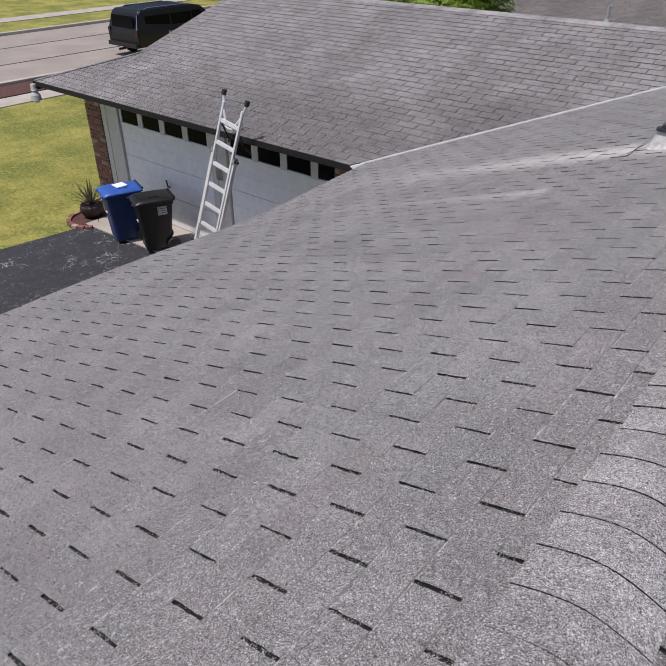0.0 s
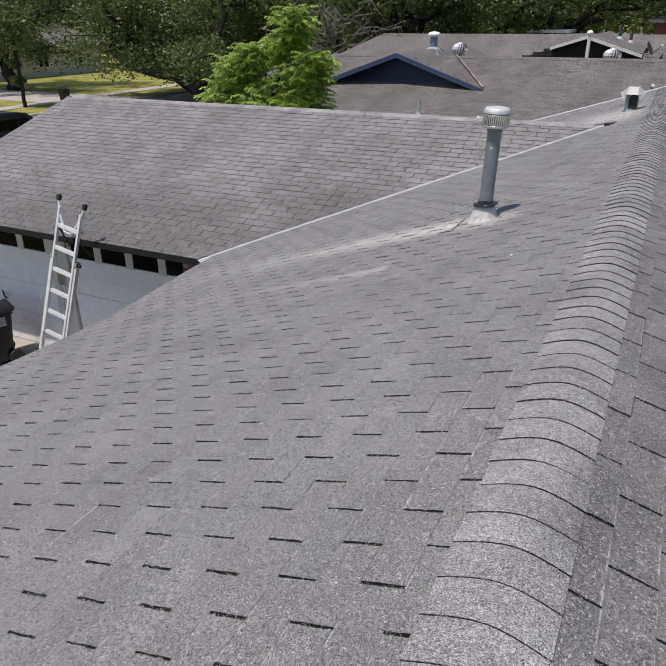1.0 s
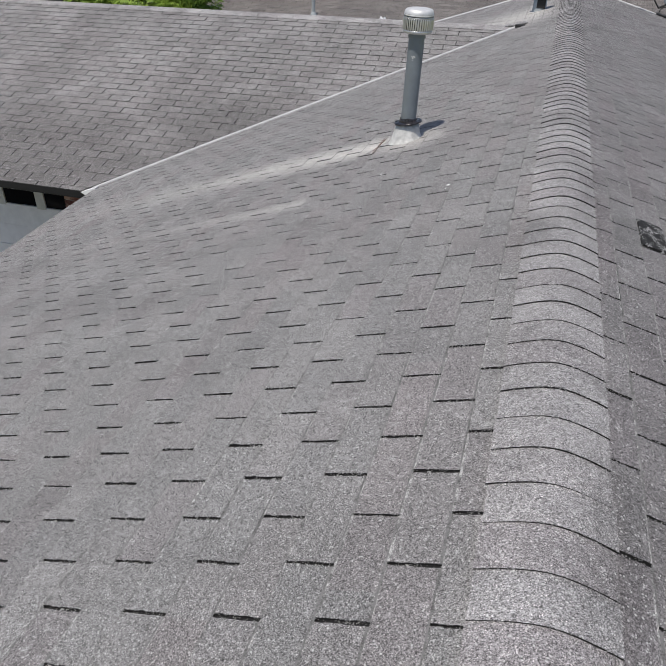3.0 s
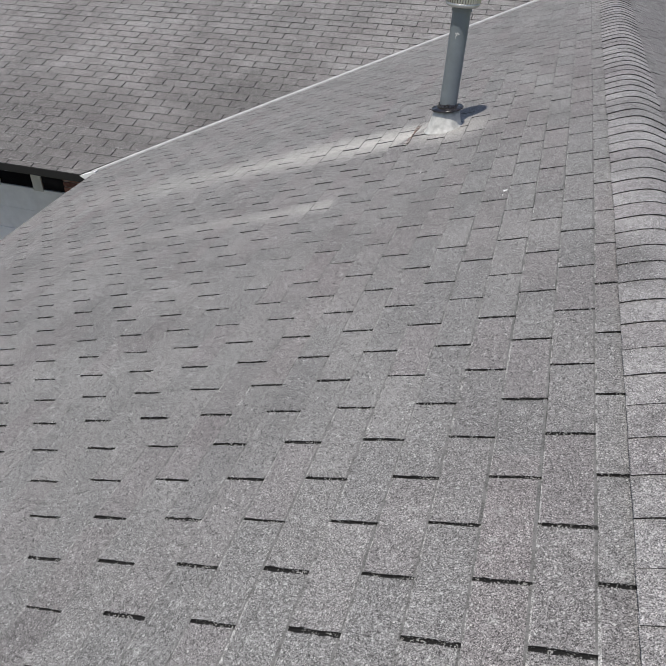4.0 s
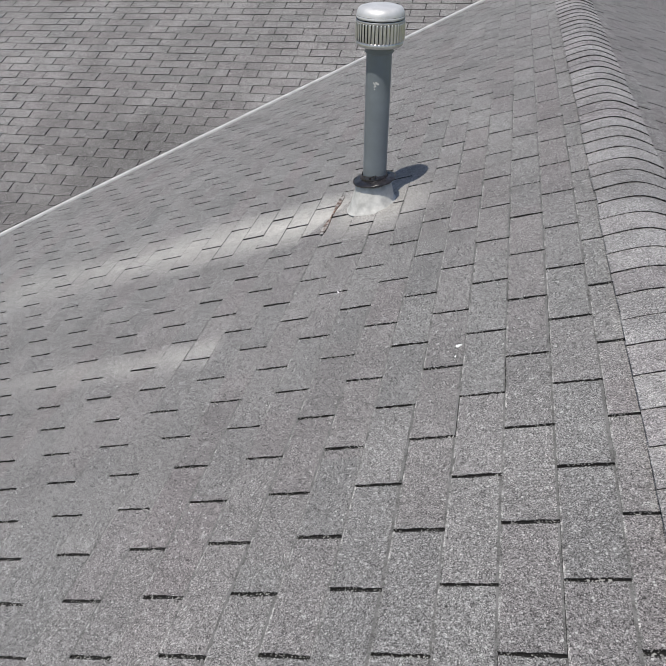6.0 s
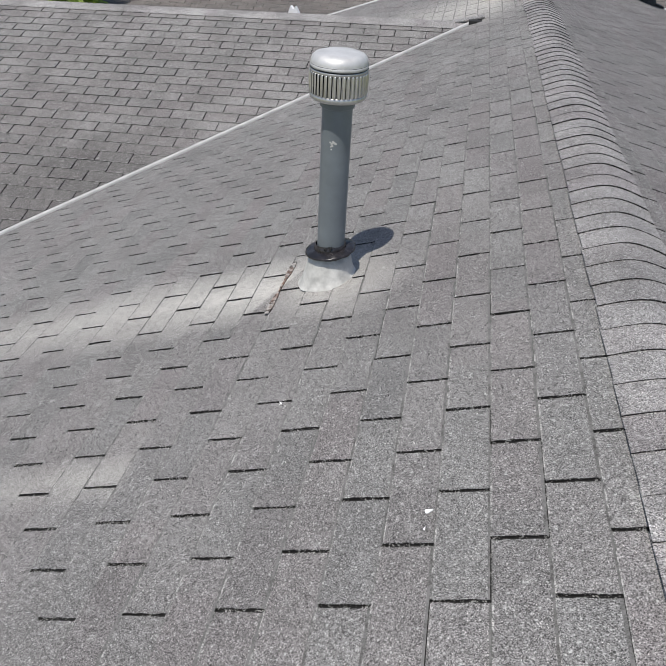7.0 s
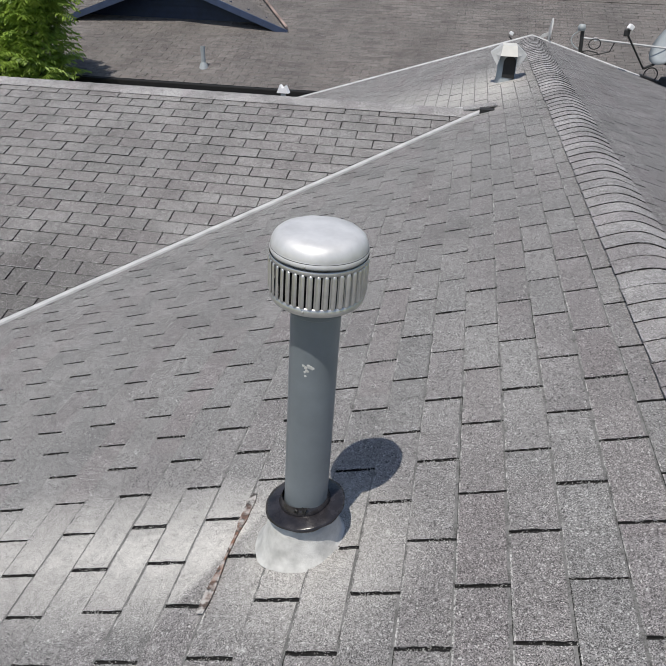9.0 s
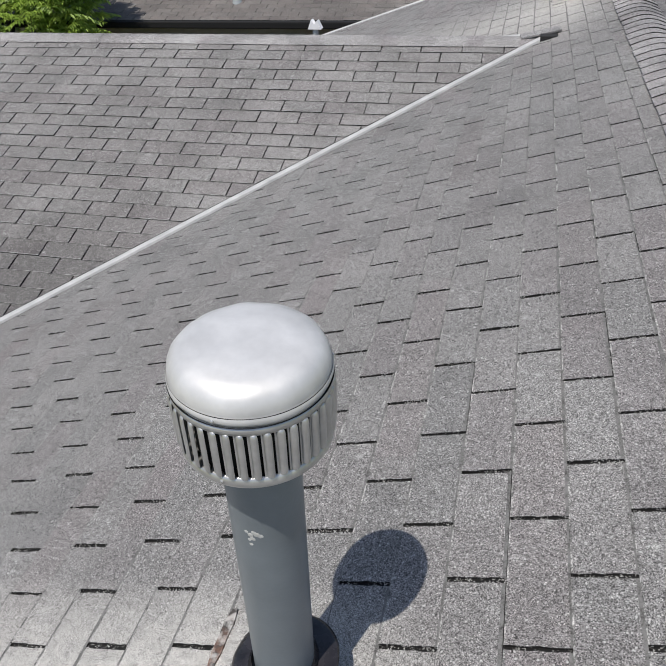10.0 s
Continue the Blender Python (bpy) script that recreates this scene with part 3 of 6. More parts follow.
roof_hip = wedge_on("roof_deck", [(X_RAKE, Y_HIP, hip_z - 0.004), (X_RAKE, 2 * YW - Y_HIP, hip_z - 0.004), (X_HIP, YE_FAR, ZE - 0.004), (X_HIP, YE_NEAR, ZE - 0.004)], 0.1, M_UNDER, house)

# shingles of the left slope, trimmed at the two valleys
cl, cr = 1 / math.sqrt(1 + ML * ML), 1 / math.sqrt(1 + MR * MR)
sl_left = Slope((0, 0, HR), (0, 1, 0), (-cl, 0, -ML * cl), drop=sag)
S_EAVE = -EAVE_L / cl


def left_field(y0, y1, cuts, own, name, seed):
    rows = int((S_EAVE - TOP_L) / EXPO_L) + 2
    shingles(roof_left, sl_left, rows, TOP_L, PHASE_L, (y0, y1), M_SHINGLE, own, name, [(0, -1, S_EAVE + 0.02), *cuts], seed=seed, tab=TAB_L, expo=EXPO_L, lean=LEAN_L)


# along the valley: HR - ML*x = ZW - MW*(YW - y), so y = YW - (ZW - HR + ML*cl*s)/MW
kv = ML * cl / MW
off = (HR - ZW) / MW
left_field(Y_BACK, YW + 0.12, [(-1, -kv, YW + off - 0.03)], lambda p: p.x > -1.75 and 7.9 < p.y < 11.9, "shingle_field", 3)
left_field(YW + 0.1, Y_GABLE + 0.03, [(1, -kv, -(YW - off) - 0.03)], lambda p: False, "shingle_field", 4)
shingles(roof_left, sl_left, int(0.62 / EXPO_L), TOP_L, PHASE_L, (YW - 0.35, YW + 0.45), M_SHINGLE, lambda p: False, "shingle_field", [(-1, 0, YW + 0.45)], seed=6, tab=TAB_L, expo=EXPO_L, lean=LEAN_L)
sl_right = Slope((0, 0, HR), (0, 1, 0), (cr, 0, -MR * cr))
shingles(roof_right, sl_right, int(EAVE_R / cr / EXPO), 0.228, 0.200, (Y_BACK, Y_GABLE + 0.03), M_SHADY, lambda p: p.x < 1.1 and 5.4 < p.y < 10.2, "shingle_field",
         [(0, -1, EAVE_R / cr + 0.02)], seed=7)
cw = 1 / math.sqrt(1 + MW * MW)
sl_wing = Slope((0, YW, ZW), (-1, 0, 0), (0, -cw, -MW * cw))
S_WE = (YW - YE_NEAR) / cw
rows_w = int((S_WE - 0.21) / 0.1283) + 2


def wing_field():
    slope_in = (X_RAKE - X_HIP) / (Y_HIP - YE_NEAR)
    cuts = [(0, -1, S_WE + 0.025), (1, -MW * cw / ML, -(HR - ZW) / ML - 0.035)]
    s_hip = (YW - Y_HIP) / cw
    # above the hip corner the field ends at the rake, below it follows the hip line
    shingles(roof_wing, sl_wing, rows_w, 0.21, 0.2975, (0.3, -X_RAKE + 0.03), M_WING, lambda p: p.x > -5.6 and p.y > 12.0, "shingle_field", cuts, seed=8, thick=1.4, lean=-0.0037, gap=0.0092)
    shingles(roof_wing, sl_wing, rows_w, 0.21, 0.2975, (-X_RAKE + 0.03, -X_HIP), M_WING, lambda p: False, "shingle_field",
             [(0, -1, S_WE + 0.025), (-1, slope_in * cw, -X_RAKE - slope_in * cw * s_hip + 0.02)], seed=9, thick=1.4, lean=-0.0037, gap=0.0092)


wing_field()
sl_wing_far = Slope((0, YW, ZW), (-1, 0, 0), (0, cw, -MW * cw))
shingles(roof_wing_far, sl_wing_far, rows_w, 0.21, 0.05, (0.3, -X_RAKE), M_WING, lambda p: False, "shingle_field",
         [(0, -1, S_WE + 0.025), (1, -MW * cw / ML, -(HR - ZW) / ML - 0.02)], seed=10)

# ridge caps
ridge_caps(roof_left, Y_BACK, Y_GABLE + 0.05, lambda u: Matrix.Translation((0, u, HR)), 0.153, 0.142, ML, MR, 0.105, M_CAP, 0, rise=0.005)
ridge_caps(roof_wing, 0.62, -X_RAKE, lambda u: Matrix.Translation((-u, YW, ZW)) @ pose(0, 0, 0, 0, 0, 90), 0.135, 0.135, MW, MW, 0.03, M_CAP, 1, rise=0.006, step=-0.0010, loose=0.15)

# the hip from the rake's foot to the corner
hip_d = Vector((X_HIP - X_RAKE, YE_NEAR - Y_HIP, ZE - hip_z))


def strip(name, a, b, half, mat, lift=0.012, label="", fold=None, bead=True):
    """A folded metal strip from a to b, with a raised rib along its middle."""
    a, b = Vector(a), Vector(b)
    d = (b - a).normalized()
    up = Vector((0, 0, 1))
    side = d.cross(up).normalized()
    n = side.cross(d).normalized()
    bm = bmesh.new()
    prof = [(-half, 0.0), (-half * 0.2, 0.004), (0, 0.010 if bead else 0.004), (half * 0.2, 0.004), (half, 0.0), (half, -0.012), (-half, -0.012)]
    rows = []
    cuts = max(2, int((b - a).length / 0.4))
    for i in range(cuts + 1):
        p = a + (b - a) * i / cuts
        rows.append([bm.verts.new(p + side * s + n * h + up * lift) for s, h in prof])
    for r0, r1 in zip(rows, rows[1:]):
        for k in range(len(prof)):
            bm.faces.new((r0[k], r0[(k + 1) % len(prof)], r1[(k + 1) % len(prof)], r1[k]))
    bm.faces.new(rows[0])
    bm.faces.new(rows[-1][::-1])
    bmesh.ops.recalc_face_normals(bm, faces=bm.faces)
    return part(name, bm, mat, house, label)


def valley_point(f, far=False):
    x = EAVE_V + f * (-(HR - ZW) / ML - EAVE_V)
    z = HR + ML * x
    dy = (ZW - z) / MW
    y = YW + dy if far else YW - dy
    return Vector((x, y, z + sag(x, y)))


def valley_flashing(far):
    """Bent metal lining, lying against the foot of the main slope."""
    bm = bmesh.new()
    rows = []
    for i in range(25):
        p = valley_point(i / 24, far)
        q = valley_point(min(1, i / 24 + 0.02), far) - valley_point(max(0, i / 24 - 0.02), far)
        d = Vector((q.x, q.y, 0)).normalized()
        side = Vector((d.y, -d.x, 0)) if not far else Vector((-d.y, d.x, 0))   # towards the main slope
        row = []
        for s, h in ((-0.015, 0.012), (0.0, 0.018), (0.03, 0.026), (0.045, 0.022), (0.072, 0.020), (0.077, 0.006)):
            c = p + side * s
            row.append(bm.verts.new((c.x, c.y, max(p.z if s < 0 else main_z(c.x, c.y), 0) + h)))
        rows.append(row)
    for r0, r1 in zip(rows, rows[1:]):
        for k in range(5):
            bm.faces.new((r0[k], r0[k + 1], r1[k + 1], r1[k]))
    bmesh.ops.recalc_face_normals(bm, faces=bm.faces)
    return part("valley_flashing", bm, M_DRIP, house, "pale weathered metal strip along the valley", smooth=False)


valley_flashing(False)
valley_flashing(True)
# bent tongue of the flashing at the eave
vb = valley_point(0.0)
part("flashing_end", prism([(vb.x - 0.10, vb.z - 0.02), (vb.x + 0.10, vb.z + 0.05), (vb.x + 0.05, vb.z - 0.10)], vb.y - 0.07, vb.y - 0.02), M_WHITE, house, "white bent flashing end")
# torn opening at the head of the valley: a black block stands in for its shade
part("flashing_gap", box(-0.66, -0.53, 14.93, 15.05, ZW - 0.02, ZW + 0.040, 0.004), M_DARK, house, "dark gap below the lifted cap")
strip("cap_end", (-0.80, 15.06, ZW + 0.008), (-0.52, 15.09, HR - ML * 0.52 + 0.022), 0.06, M_CAP, 0.004, "lifted end cap", bead=False)
# fascias, rakes and soffits
part("fascia", box(X_HIP - 0.02, EAVE_V + 0.03, YE_NEAR - 0.03, YE_NEAR, ZE - 0.085, ZE - 0.012), M_FASCIA, house, "dark painted eave board")
part("fascia", box(X_HIP - 0.03, X_HIP, YE_NEAR - 0.03, YE_FAR, ZE - 0.16, ZE - 0.012), M_FASCIA, house, "dark painted eave board")
part("fascia", box(EAVE_L - 0.03, EAVE_L, Y_BACK, YE_NEAR - 0.05, ZE - 0.22, ZE - 0.10), M_FASCIA, house, "dark painted eave board")
part("soffit", box(X_HIP, EAVE_V, YE_NEAR, 11.90, ZE - 0.085, ZE - 0.078), M_FASCIA, house)
strip("rake_trim", (X_RAKE - 0.03, YW, ZW), (X_RAKE - 0.03, Y_HIP, hip_z), 0.02, M_WING, 0.004, bead=False)
strip("hip_trim", (X_RAKE, Y_HIP, hip_z), (X_HIP, YE_NEAR, ZE), 0.06, M_WING, 0.008, bead=False)
for sx, m, e in ((-1, ML, 1.0), (1, MR, 1.0)):
    x1 = EAVE_L if sx < 0 else EAVE_R
    strip("rake_trim", (0.0, Y_GABLE + 0.02, HR), (x1, Y_GABLE + 0.02, HR - m * abs(x1)), 0.05, M_DRIP, 0.012, "pale metal edge along the gable")
    wedge_on("rake_board", [(0, Y_GABLE + 0.03, HR - 0.012), (0, Y_GABLE + 0.06, HR - 0.012), (x1, Y_GABLE + 0.06, HR - m * abs(x1) - 0.012), (x1, Y_GABLE + 0.03, HR - m * abs(x1) - 0.012)], 0.16, M_TRIM, house)

# walls below, with the gable ends closed
part("wall", prism([(-4.2, 0.0), (4.1, 0.0), (4.1, HR - MR * 4.1 - 0.12), (0, HR - 0.12), (-4.2, HR - ML * 4.2 - 0.2)], Y_BACK + 0.4, Y_GABLE - 0.3), M_BRICKS, house)
part("wall", prism([(12.4, 0.0), (17.7, 0.0), (17.7, wing_z(17.7) - 0.12), (YW, ZW - 0.12), (12.4, wing_z(12.4) - 0.12)], -10.6, -4.3, "x"), M_BRICKS, house)
part("wall", box(-11.4, -4.3, 11.90, 12.4, 0.0, ZE - 0.14), M_SIDING, house)


# ---- garage front ----
Y_WALL = 11.80


def garage_door(x0, x1):
    door = part("garage_door", box(x0, x1, Y_WALL + 0.03, Y_WALL + 0.07, 0.05, 2.16, 0.004), M_WHITE, house, "white sectional garage door with a row of dark panes")
    n, h = 4, (1.75 - 0.05) / 3
    for r in range(3):
        z0 = 0.05 + r * h
        part("door_section", box(x0 + 0.005, x1 - 0.005, Y_WALL + 0.012, Y_WALL + 0.03, z0 + 0.006, z0 + h - 0.006, 0.005), M_WHITE, door)
        part("groove_rail", box(x0 + 0.02, x1 - 0.02, Y_WALL + 0.009, Y_WALL + 0.013, z0 + h * 0.5 - 0.012, z0 + h * 0.5 + 0.012, 0.003), M_WHITE, door)
    w = (x1 - x0) / n
    for c in range(n):
        part("pane", box(x0 + c * w + 0.07, x0 + (c + 1) * w - 0.07, Y_WALL + 0.018, Y_WALL + 0.031, 1.79, 2.12), M_GLASS, door, "dark glass pane")
    for c in range(n + 1):
        xc = x0 + c * w
        part("mullion", box(max(x0, xc - 0.07), min(x1, xc + 0.07), Y_WALL, Y_WALL + 0.03, 1.76, 2.18, 0.006), M_TRIM, door)
    part("rail", box(x0, x1, Y_WALL + 0.004, Y_WALL + 0.03, 1.745, 1.785, 0.004), M_WHITE, door)
    return door


d_left = garage_door(-10.81, -8.35)
d_right = garage_door(-7.92, -5.46)
part("door_handle", tube([(-9.62, Y_WALL - 0.03, 0.94), (-9.575, Y_WALL - 0.05, 0.90), (-9.60, Y_WALL - 0.03, 0.84), (-9.555, Y_WALL - 0.01, 0.81)], 0.014), M_RUBBER, d_left, "black lift handle")
for x0, x1 in ((-11.34, -10.83), (-8.33, -7.94)):
    part("door_post", box(x0, x1, Y_WALL - 0.03, Y_WALL + 0.07, 0.045, 2.30, 0.006), M_TRIM, house, "cream painted door post")
    part("post_strip", box(x0 + 0.13, x0 + 0.16, Y_WALL - 0.042, Y_WALL - 0.03, 0.045, 2.30, 0.003), M_TRIM, house)
part("meter_plate", box(-8.19, -8.06, Y_WALL - 0.06, Y_WALL - 0.03, 1.30, 1.56, 0.012), M_CHROME, house, "grey metal plate on the post")


def brick_pier(x0, x1, y0, y1, z1, seed):
    """Mortar core with a skin of single bricks on its two open faces."""
    pier = part("brick_pier", box(x0 + 0.012, x1 - 0.012, y0 + 0.012, y1, 0.0, z1), M_MORTAR, house, "red brick pier with pale mortar")
    me = mesh_of(box(-0.5, 0.5, -0.5, 0.5, -0.5, 0.5, 0.04), "brick", M_BRICKV)
    rnd = random.Random(seed)
    r, z = 0, 0.01
    while z + 0.06 < z1:
        for face in ("front", "side"):
            a, b = (x0, x1) if face == "front" else (y0 + 0.1, y1)
            p = a - (0.105 if r % 2 else 0.0)
            while p < b - 0.02:
                q0, q1 = max(p, a), min(p + 0.2, b)
                if q1 - q0 > 0.04:
                    ob = new("brick", me)
                    ob.parent = pier
                    j = rnd.uniform(-0.005, 0.003)
                    if face == "front":
                        ob.matrix_basis = Matrix.Translation(((q0 + q1) / 2, y0 + 0.05 + j, z + 0.029)) @ Matrix.Diagonal((q1 - q0 - 0.006, 0.10, 0.057, 1))
                    else:
                        ob.matrix_basis = Matrix.Translation((x0 + 0.05 + j, (q0 + q1) / 2, z + 0.029)) @ Matrix.Diagonal((0.10, q1 - q0 - 0.006, 0.057, 1))
                p += 0.21
        z += 0.068
        r += 1
    return pier


def brick_material():
    m = Nodes("mottled_red_brick")
    o = m.n("ObjectInfo").outputs["Random"]
    base = m.ramp(o, (0.0, (0.10, 0.035, 0.03)), (0.5, (0.21, 0.07, 0.05)), (0.85, (0.28, 0.12, 0.085)), (1.0, (0.45, 0.33, 0.27)))
    c = m.mix(m.ramp(m.noise(25.0, 4.0), (0.35, 0.0), (0.7, 0.6)), base, rgb(0.35, 0.22, 0.17))
    m.bump(m.noise(120.0), 0.5, 0.004)
    return m.done(c, 0.9)


M_BRICKV = brick_material()
brick_pier(-11.84, -11.36, Y_WALL - 0.04, 12.4, 2.33, 1)
brick_pier(-5.64, -4.50, Y_WALL - 0.07, 12.3, 2.33, 2)


def flood_light():
    f = thing("flood_light", "weathered white metal floodlight hanging at the roof corner", "lamp", (-12.08, 10.96, 2.24))
    f.scale = (0.85, 0.85, 0.85)
    part("shade", lathe([(0.045, 0.10), (0.05, 0.06), (0.10, -0.02), (0.115, -0.12), (0.10, -0.12), (0.08, -0.02), (0.0, 0.02)], 20), M_DRIP, f)
    part("bulb", lathe([(0.0, -0.20), (0.06, -0.17), (0.075, -0.12), (0.05, -0.04), (0.0, -0.02)], 16), M_WHITE, f, smooth=True)
    part("cap", lathe([(0.0, 0.21), (0.06, 0.205), (0.066, 0.10), (0.075, 0.085), (0.0, 0.08)], 16), M_GALV, f)
    part("bracket", tube([(0, 0, 0.12), (0.06, 0.02, 0.14), (0.10, 0.05, 0.2)], 0.016), M_RUBBER, f)


flood_light()

# ---- roof vents ----


def lumpy(bm, amount, freq):
    """Push the surface in and out a little."""
    bm.normal_update()
    for q in bm.verts:
        q.co += q.normal * amount * noise.noise(q.co * freq)
    return bm


def pipe_vent():
    """Tall flue pipe with a domed, louvred cap."""
    ax, ay = -1.106, 10.165
    zr = main_z(ax, ay)
    v = thing("vent_pipe", "blue-grey painted flue pipe with a domed aluminium louvre cap", "roof vent", (ax, ay, zr))
    v.matrix_basis = pose(ax, ay, zr, 0, 1.9, 0)
    # flashing cone in the roof plane, its foot drawn out down the slope
    bm = bmesh.new()
    rings, n = [], 36
    rnd = random.Random(3)
    wob = [0.0025 * math.sin(k * 0.9) + rnd.uniform(-0.0012, 0.0012) for k in range(n)]
    for r, h, dx in ((0.124, 0.004, -0.010), (0.112, 0.016, -0.009), (0.101, 0.050, -0.006), (0.090, 0.095, -0.003), (0.080, 0.122, 0.0), (0.060, 0.128, 0.0)):
        ring = []
        for k in range(n):
            a = k * math.tau / n
            rr = r + (wob[k] if h < 0.03 else wob[k] * 0.3)
            x, y = dx + rr * math.cos(a), rr * math.sin(a)
            f = max(0.0, 1 - h / 0.14)
            ring.append(bm.verts.new((x, y, h + x * ML * f)))
        rings.append(ring)
    for r0, r1 in zip(rings, rings[1:]):
        for k in range(n):
            bm.faces.new((r0[k], r0[(k + 1) % n], r1[(k + 1) % n], r1[k]))
    fl = part("flashing", bm, M_FLASH, v, "white painted flashing cone stained at its foot", smooth=True)
    lean = pose(0, 0, 0.138, 0, -10, 0)
    part("collar", lumpy(lathe([(0.050, 0.004), (0.056, 0.012), (0.066, 0.012), (0.086, 0.008), (0.100, 0.005), (0.106, 0.0), (0.102, -0.006), (0.07, -0.010)], 48, m=lean), 0.004, 28), M_TAR, v, "lumpy black tar collar", smooth=True)
    part("sealant", lathe([(0.0575, 0.034), (0.060, 0.024), (0.068, 0.016), (0.06, 0.0)], 28, m=lean), M_TAR, v, smooth=True)
    pipe = part("pipe", lathe([(0.0560, 0.10), (0.0560, 0.782)], 48), M_PIPE, v, "blue-grey painted pipe", smooth=True)
    squiggle = [(0.030 * (f - 0.5), -0.060 - 0.004 * math.sin(f * 9), 0.158 + 0.010 * math.sin(f * 14) + 0.012 * f) for f in [k / 12 for k in range(13)]]
    part("wire_tie", tube(squiggle, 0.0028, 5), M_RUBBER, pipe, "twisted black wire")
    for a, z, r in ((-96, 0.600, 0.0045), (-93, 0.592, 0.004), (-98, 0.588, 0.003), (-90, 0.606, 0.004), (-86, 0.603, 0.005), (-80, 0.600, 0.004), (-96, 0.578, 0.003), (-102, 0.604, 0.003)):
        bm = bmesh.new()
        bmesh.ops.create_icosphere(bm, subdivisions=2, radius=r)
        for q in bm.verts:
            q.co *= 1 + 0.5 * noise.noise(q.co * 300 + Vector((a, 0, 0)))
            q.co.x *= 0.12
        bmesh.ops.transform(bm, matrix=pose(0, 0, z, 0, 0, a) @ Matrix.Translation((0.0560, 0, 0)), verts=bm.verts)
        part("scuff", bm, M_FLASH, pipe, "pale chipped paint")
    # cap
    z0, z1, R = 0.755, 0.870, 0.102
    dome = part("dome", lumpy(lathe([(R - 0.004, z1 - 0.010), (R + 0.0005, z1 - 0.009), (R + 0.0015, z1 - 0.005), (R + 0.0015, z1 + 0.001), (R - 0.0005, z1 + 0.003), (R - 0.0005, z1 + 0.006), (R - 0.002, z1 + 0.015), (R - 0.007, z1 + 0.025), (R - 0.015, z1 + 0.032), (R - 0.028, z1 + 0.0365), (R - 0.055, z1 + 0.039), (R - 0.085, z1 + 0.040), (0, z1 + 0.040)], 72), 0.0014, 30), M_GALV, v, "dented aluminium dome", smooth=True)
    part("seam", lathe([(R + 0.0006, z1 + 0.0022), (R + 0.0006, z1 + 0.0036)], 72), M_RUBBER, v, "dark seam under the dome")
    part("seam", lathe([(R - 0.002, z1 - 0.0128), (R + 0.0022, z1 - 0.0100)], 72), M_RUBBER, v)
    # the drum: a plain band above and below, pressed louvres standing out between them
    RD = R + 0.0005
    part("band", lathe([(RD - 0.006, z1 - 0.012), (RD, z1 - 0.0125), (RD + 0.0008, z1 - 0.016), (RD + 0.0008, z1 - 0.0225), (RD - 0.003, z1 - 0.0235)], 72), M_LOUVRE, v, smooth=True)
    part("ring", lathe([(R - 0.05, z0 - 0.004), (RD - 0.007, z0 - 0.003), (RD - 0.002, z0 + 0.001), (RD + 0.0006, z0 + 0.006), (RD + 0.0006, z0 + 0.0185), (RD - 0.003, z0 + 0.0195)], 72), M_LOUVRE, v, smooth=True)
    # added black drum in place of the unlit hollow behind the louvres
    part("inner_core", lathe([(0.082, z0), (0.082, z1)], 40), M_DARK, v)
    n = 40
    bm = bmesh.new()
    prof = [(-0.0054, -0.0016), (-0.0046, 0.0010), (-0.0026, 0.0036), (-0.0002, 0.0051), (0.0026, 0.0054), (0.0050, 0.0044), (0.0058, 0.0030)]
    lo, hi = z0 + 0.0165, z1 - 0.0205
    rows = []
    for f in (0.0, 0.02, 0.05, 0.10, 0.5, 0.90, 0.95, 0.98, 1.0):
        end = min(f, 1 - f) / 0.10
        k = 1.0 if end >= 1 else math.sqrt(max(0.0, 1 - (1 - end) ** 2))
        rows.append([bm.verts.new((RD - 0.0016 + h * k, a * (0.30 + 0.70 * k), lo + (hi - lo) * f)) for a, h in prof])
    for r0, r1 in zip(rows, rows[1:]):
        for k in range(len(prof) - 1):
            bm.faces.new((r0[k], r0[k + 1], r1[k + 1], r1[k]))
    slat = mesh_of(bm, "louvre_slat", M_LOUVRE, True)
    for k in range(n):
        ob = new("louvre_slat", slat)
        ob.parent = v
        ob.matrix_basis = pose(0, 0, 0, 0, 0, k * 360 / n + 2)
    # strips of the drum left standing between one slot and the next
    web = mesh_of(box(RD - 0.0034, RD - 0.0014, -0.0068, -0.0048, lo - 0.004, hi + 0.004), "drum_web", M_LOUVRE)
    for k in range(n):
        ob = new("drum_web", web)
        ob.parent = v
        ob.matrix_basis = pose(0, 0, 0, 0, 0, k * 360 / n + 2)
    for a in (-95, 25, 145):
        for z in (z1 - 0.0035, z0 + 0.011):
            bm = bmesh.new()
            bmesh.ops.create_uvsphere(bm, u_segments=8, v_segments=6, radius=0.0030, matrix=pose((R + 0.001) * math.cos(radians(a)), (R + 0.001) * math.sin(radians(a)), z))
            part("rivet", bm, M_LOUVRE, v)
    part("lower_cone", lathe([(0.058, z0 - 0.035), (0.064, z0 - 0.03), (R - 0.05, z0 - 0.004)], 40), M_PIPE, v, smooth=True)
    return v


pipe_vent()


def old_edge_material():
    m = Nodes("old_flashing_edge")
    y = m.n("SeparateXYZ", Vector=m.pos()).outputs[1]
    mid = m.math("SUBTRACT", 1.0, m.math("MULTIPLY", m.math("ABSOLUTE", m.math("SUBTRACT", y, 10.13)), 4.5), clamp=True)
    f = m.math("MULTIPLY", mid, m.ramp(m.noise(60.0, 4.0), (0.35, 0.0), (0.6, 1.0)))
    grey = m.mix(m.ramp(m.noise(45.0, 4.0), (0.42, 0.0), (0.58, 1.0)), rgb(0.05, 0.048, 0.046), rgb(0.42, 0.41, 0.39))
    return m.done(m.mix(f, grey, rgb(0.24, 0.11, 0.065)), 0.8)


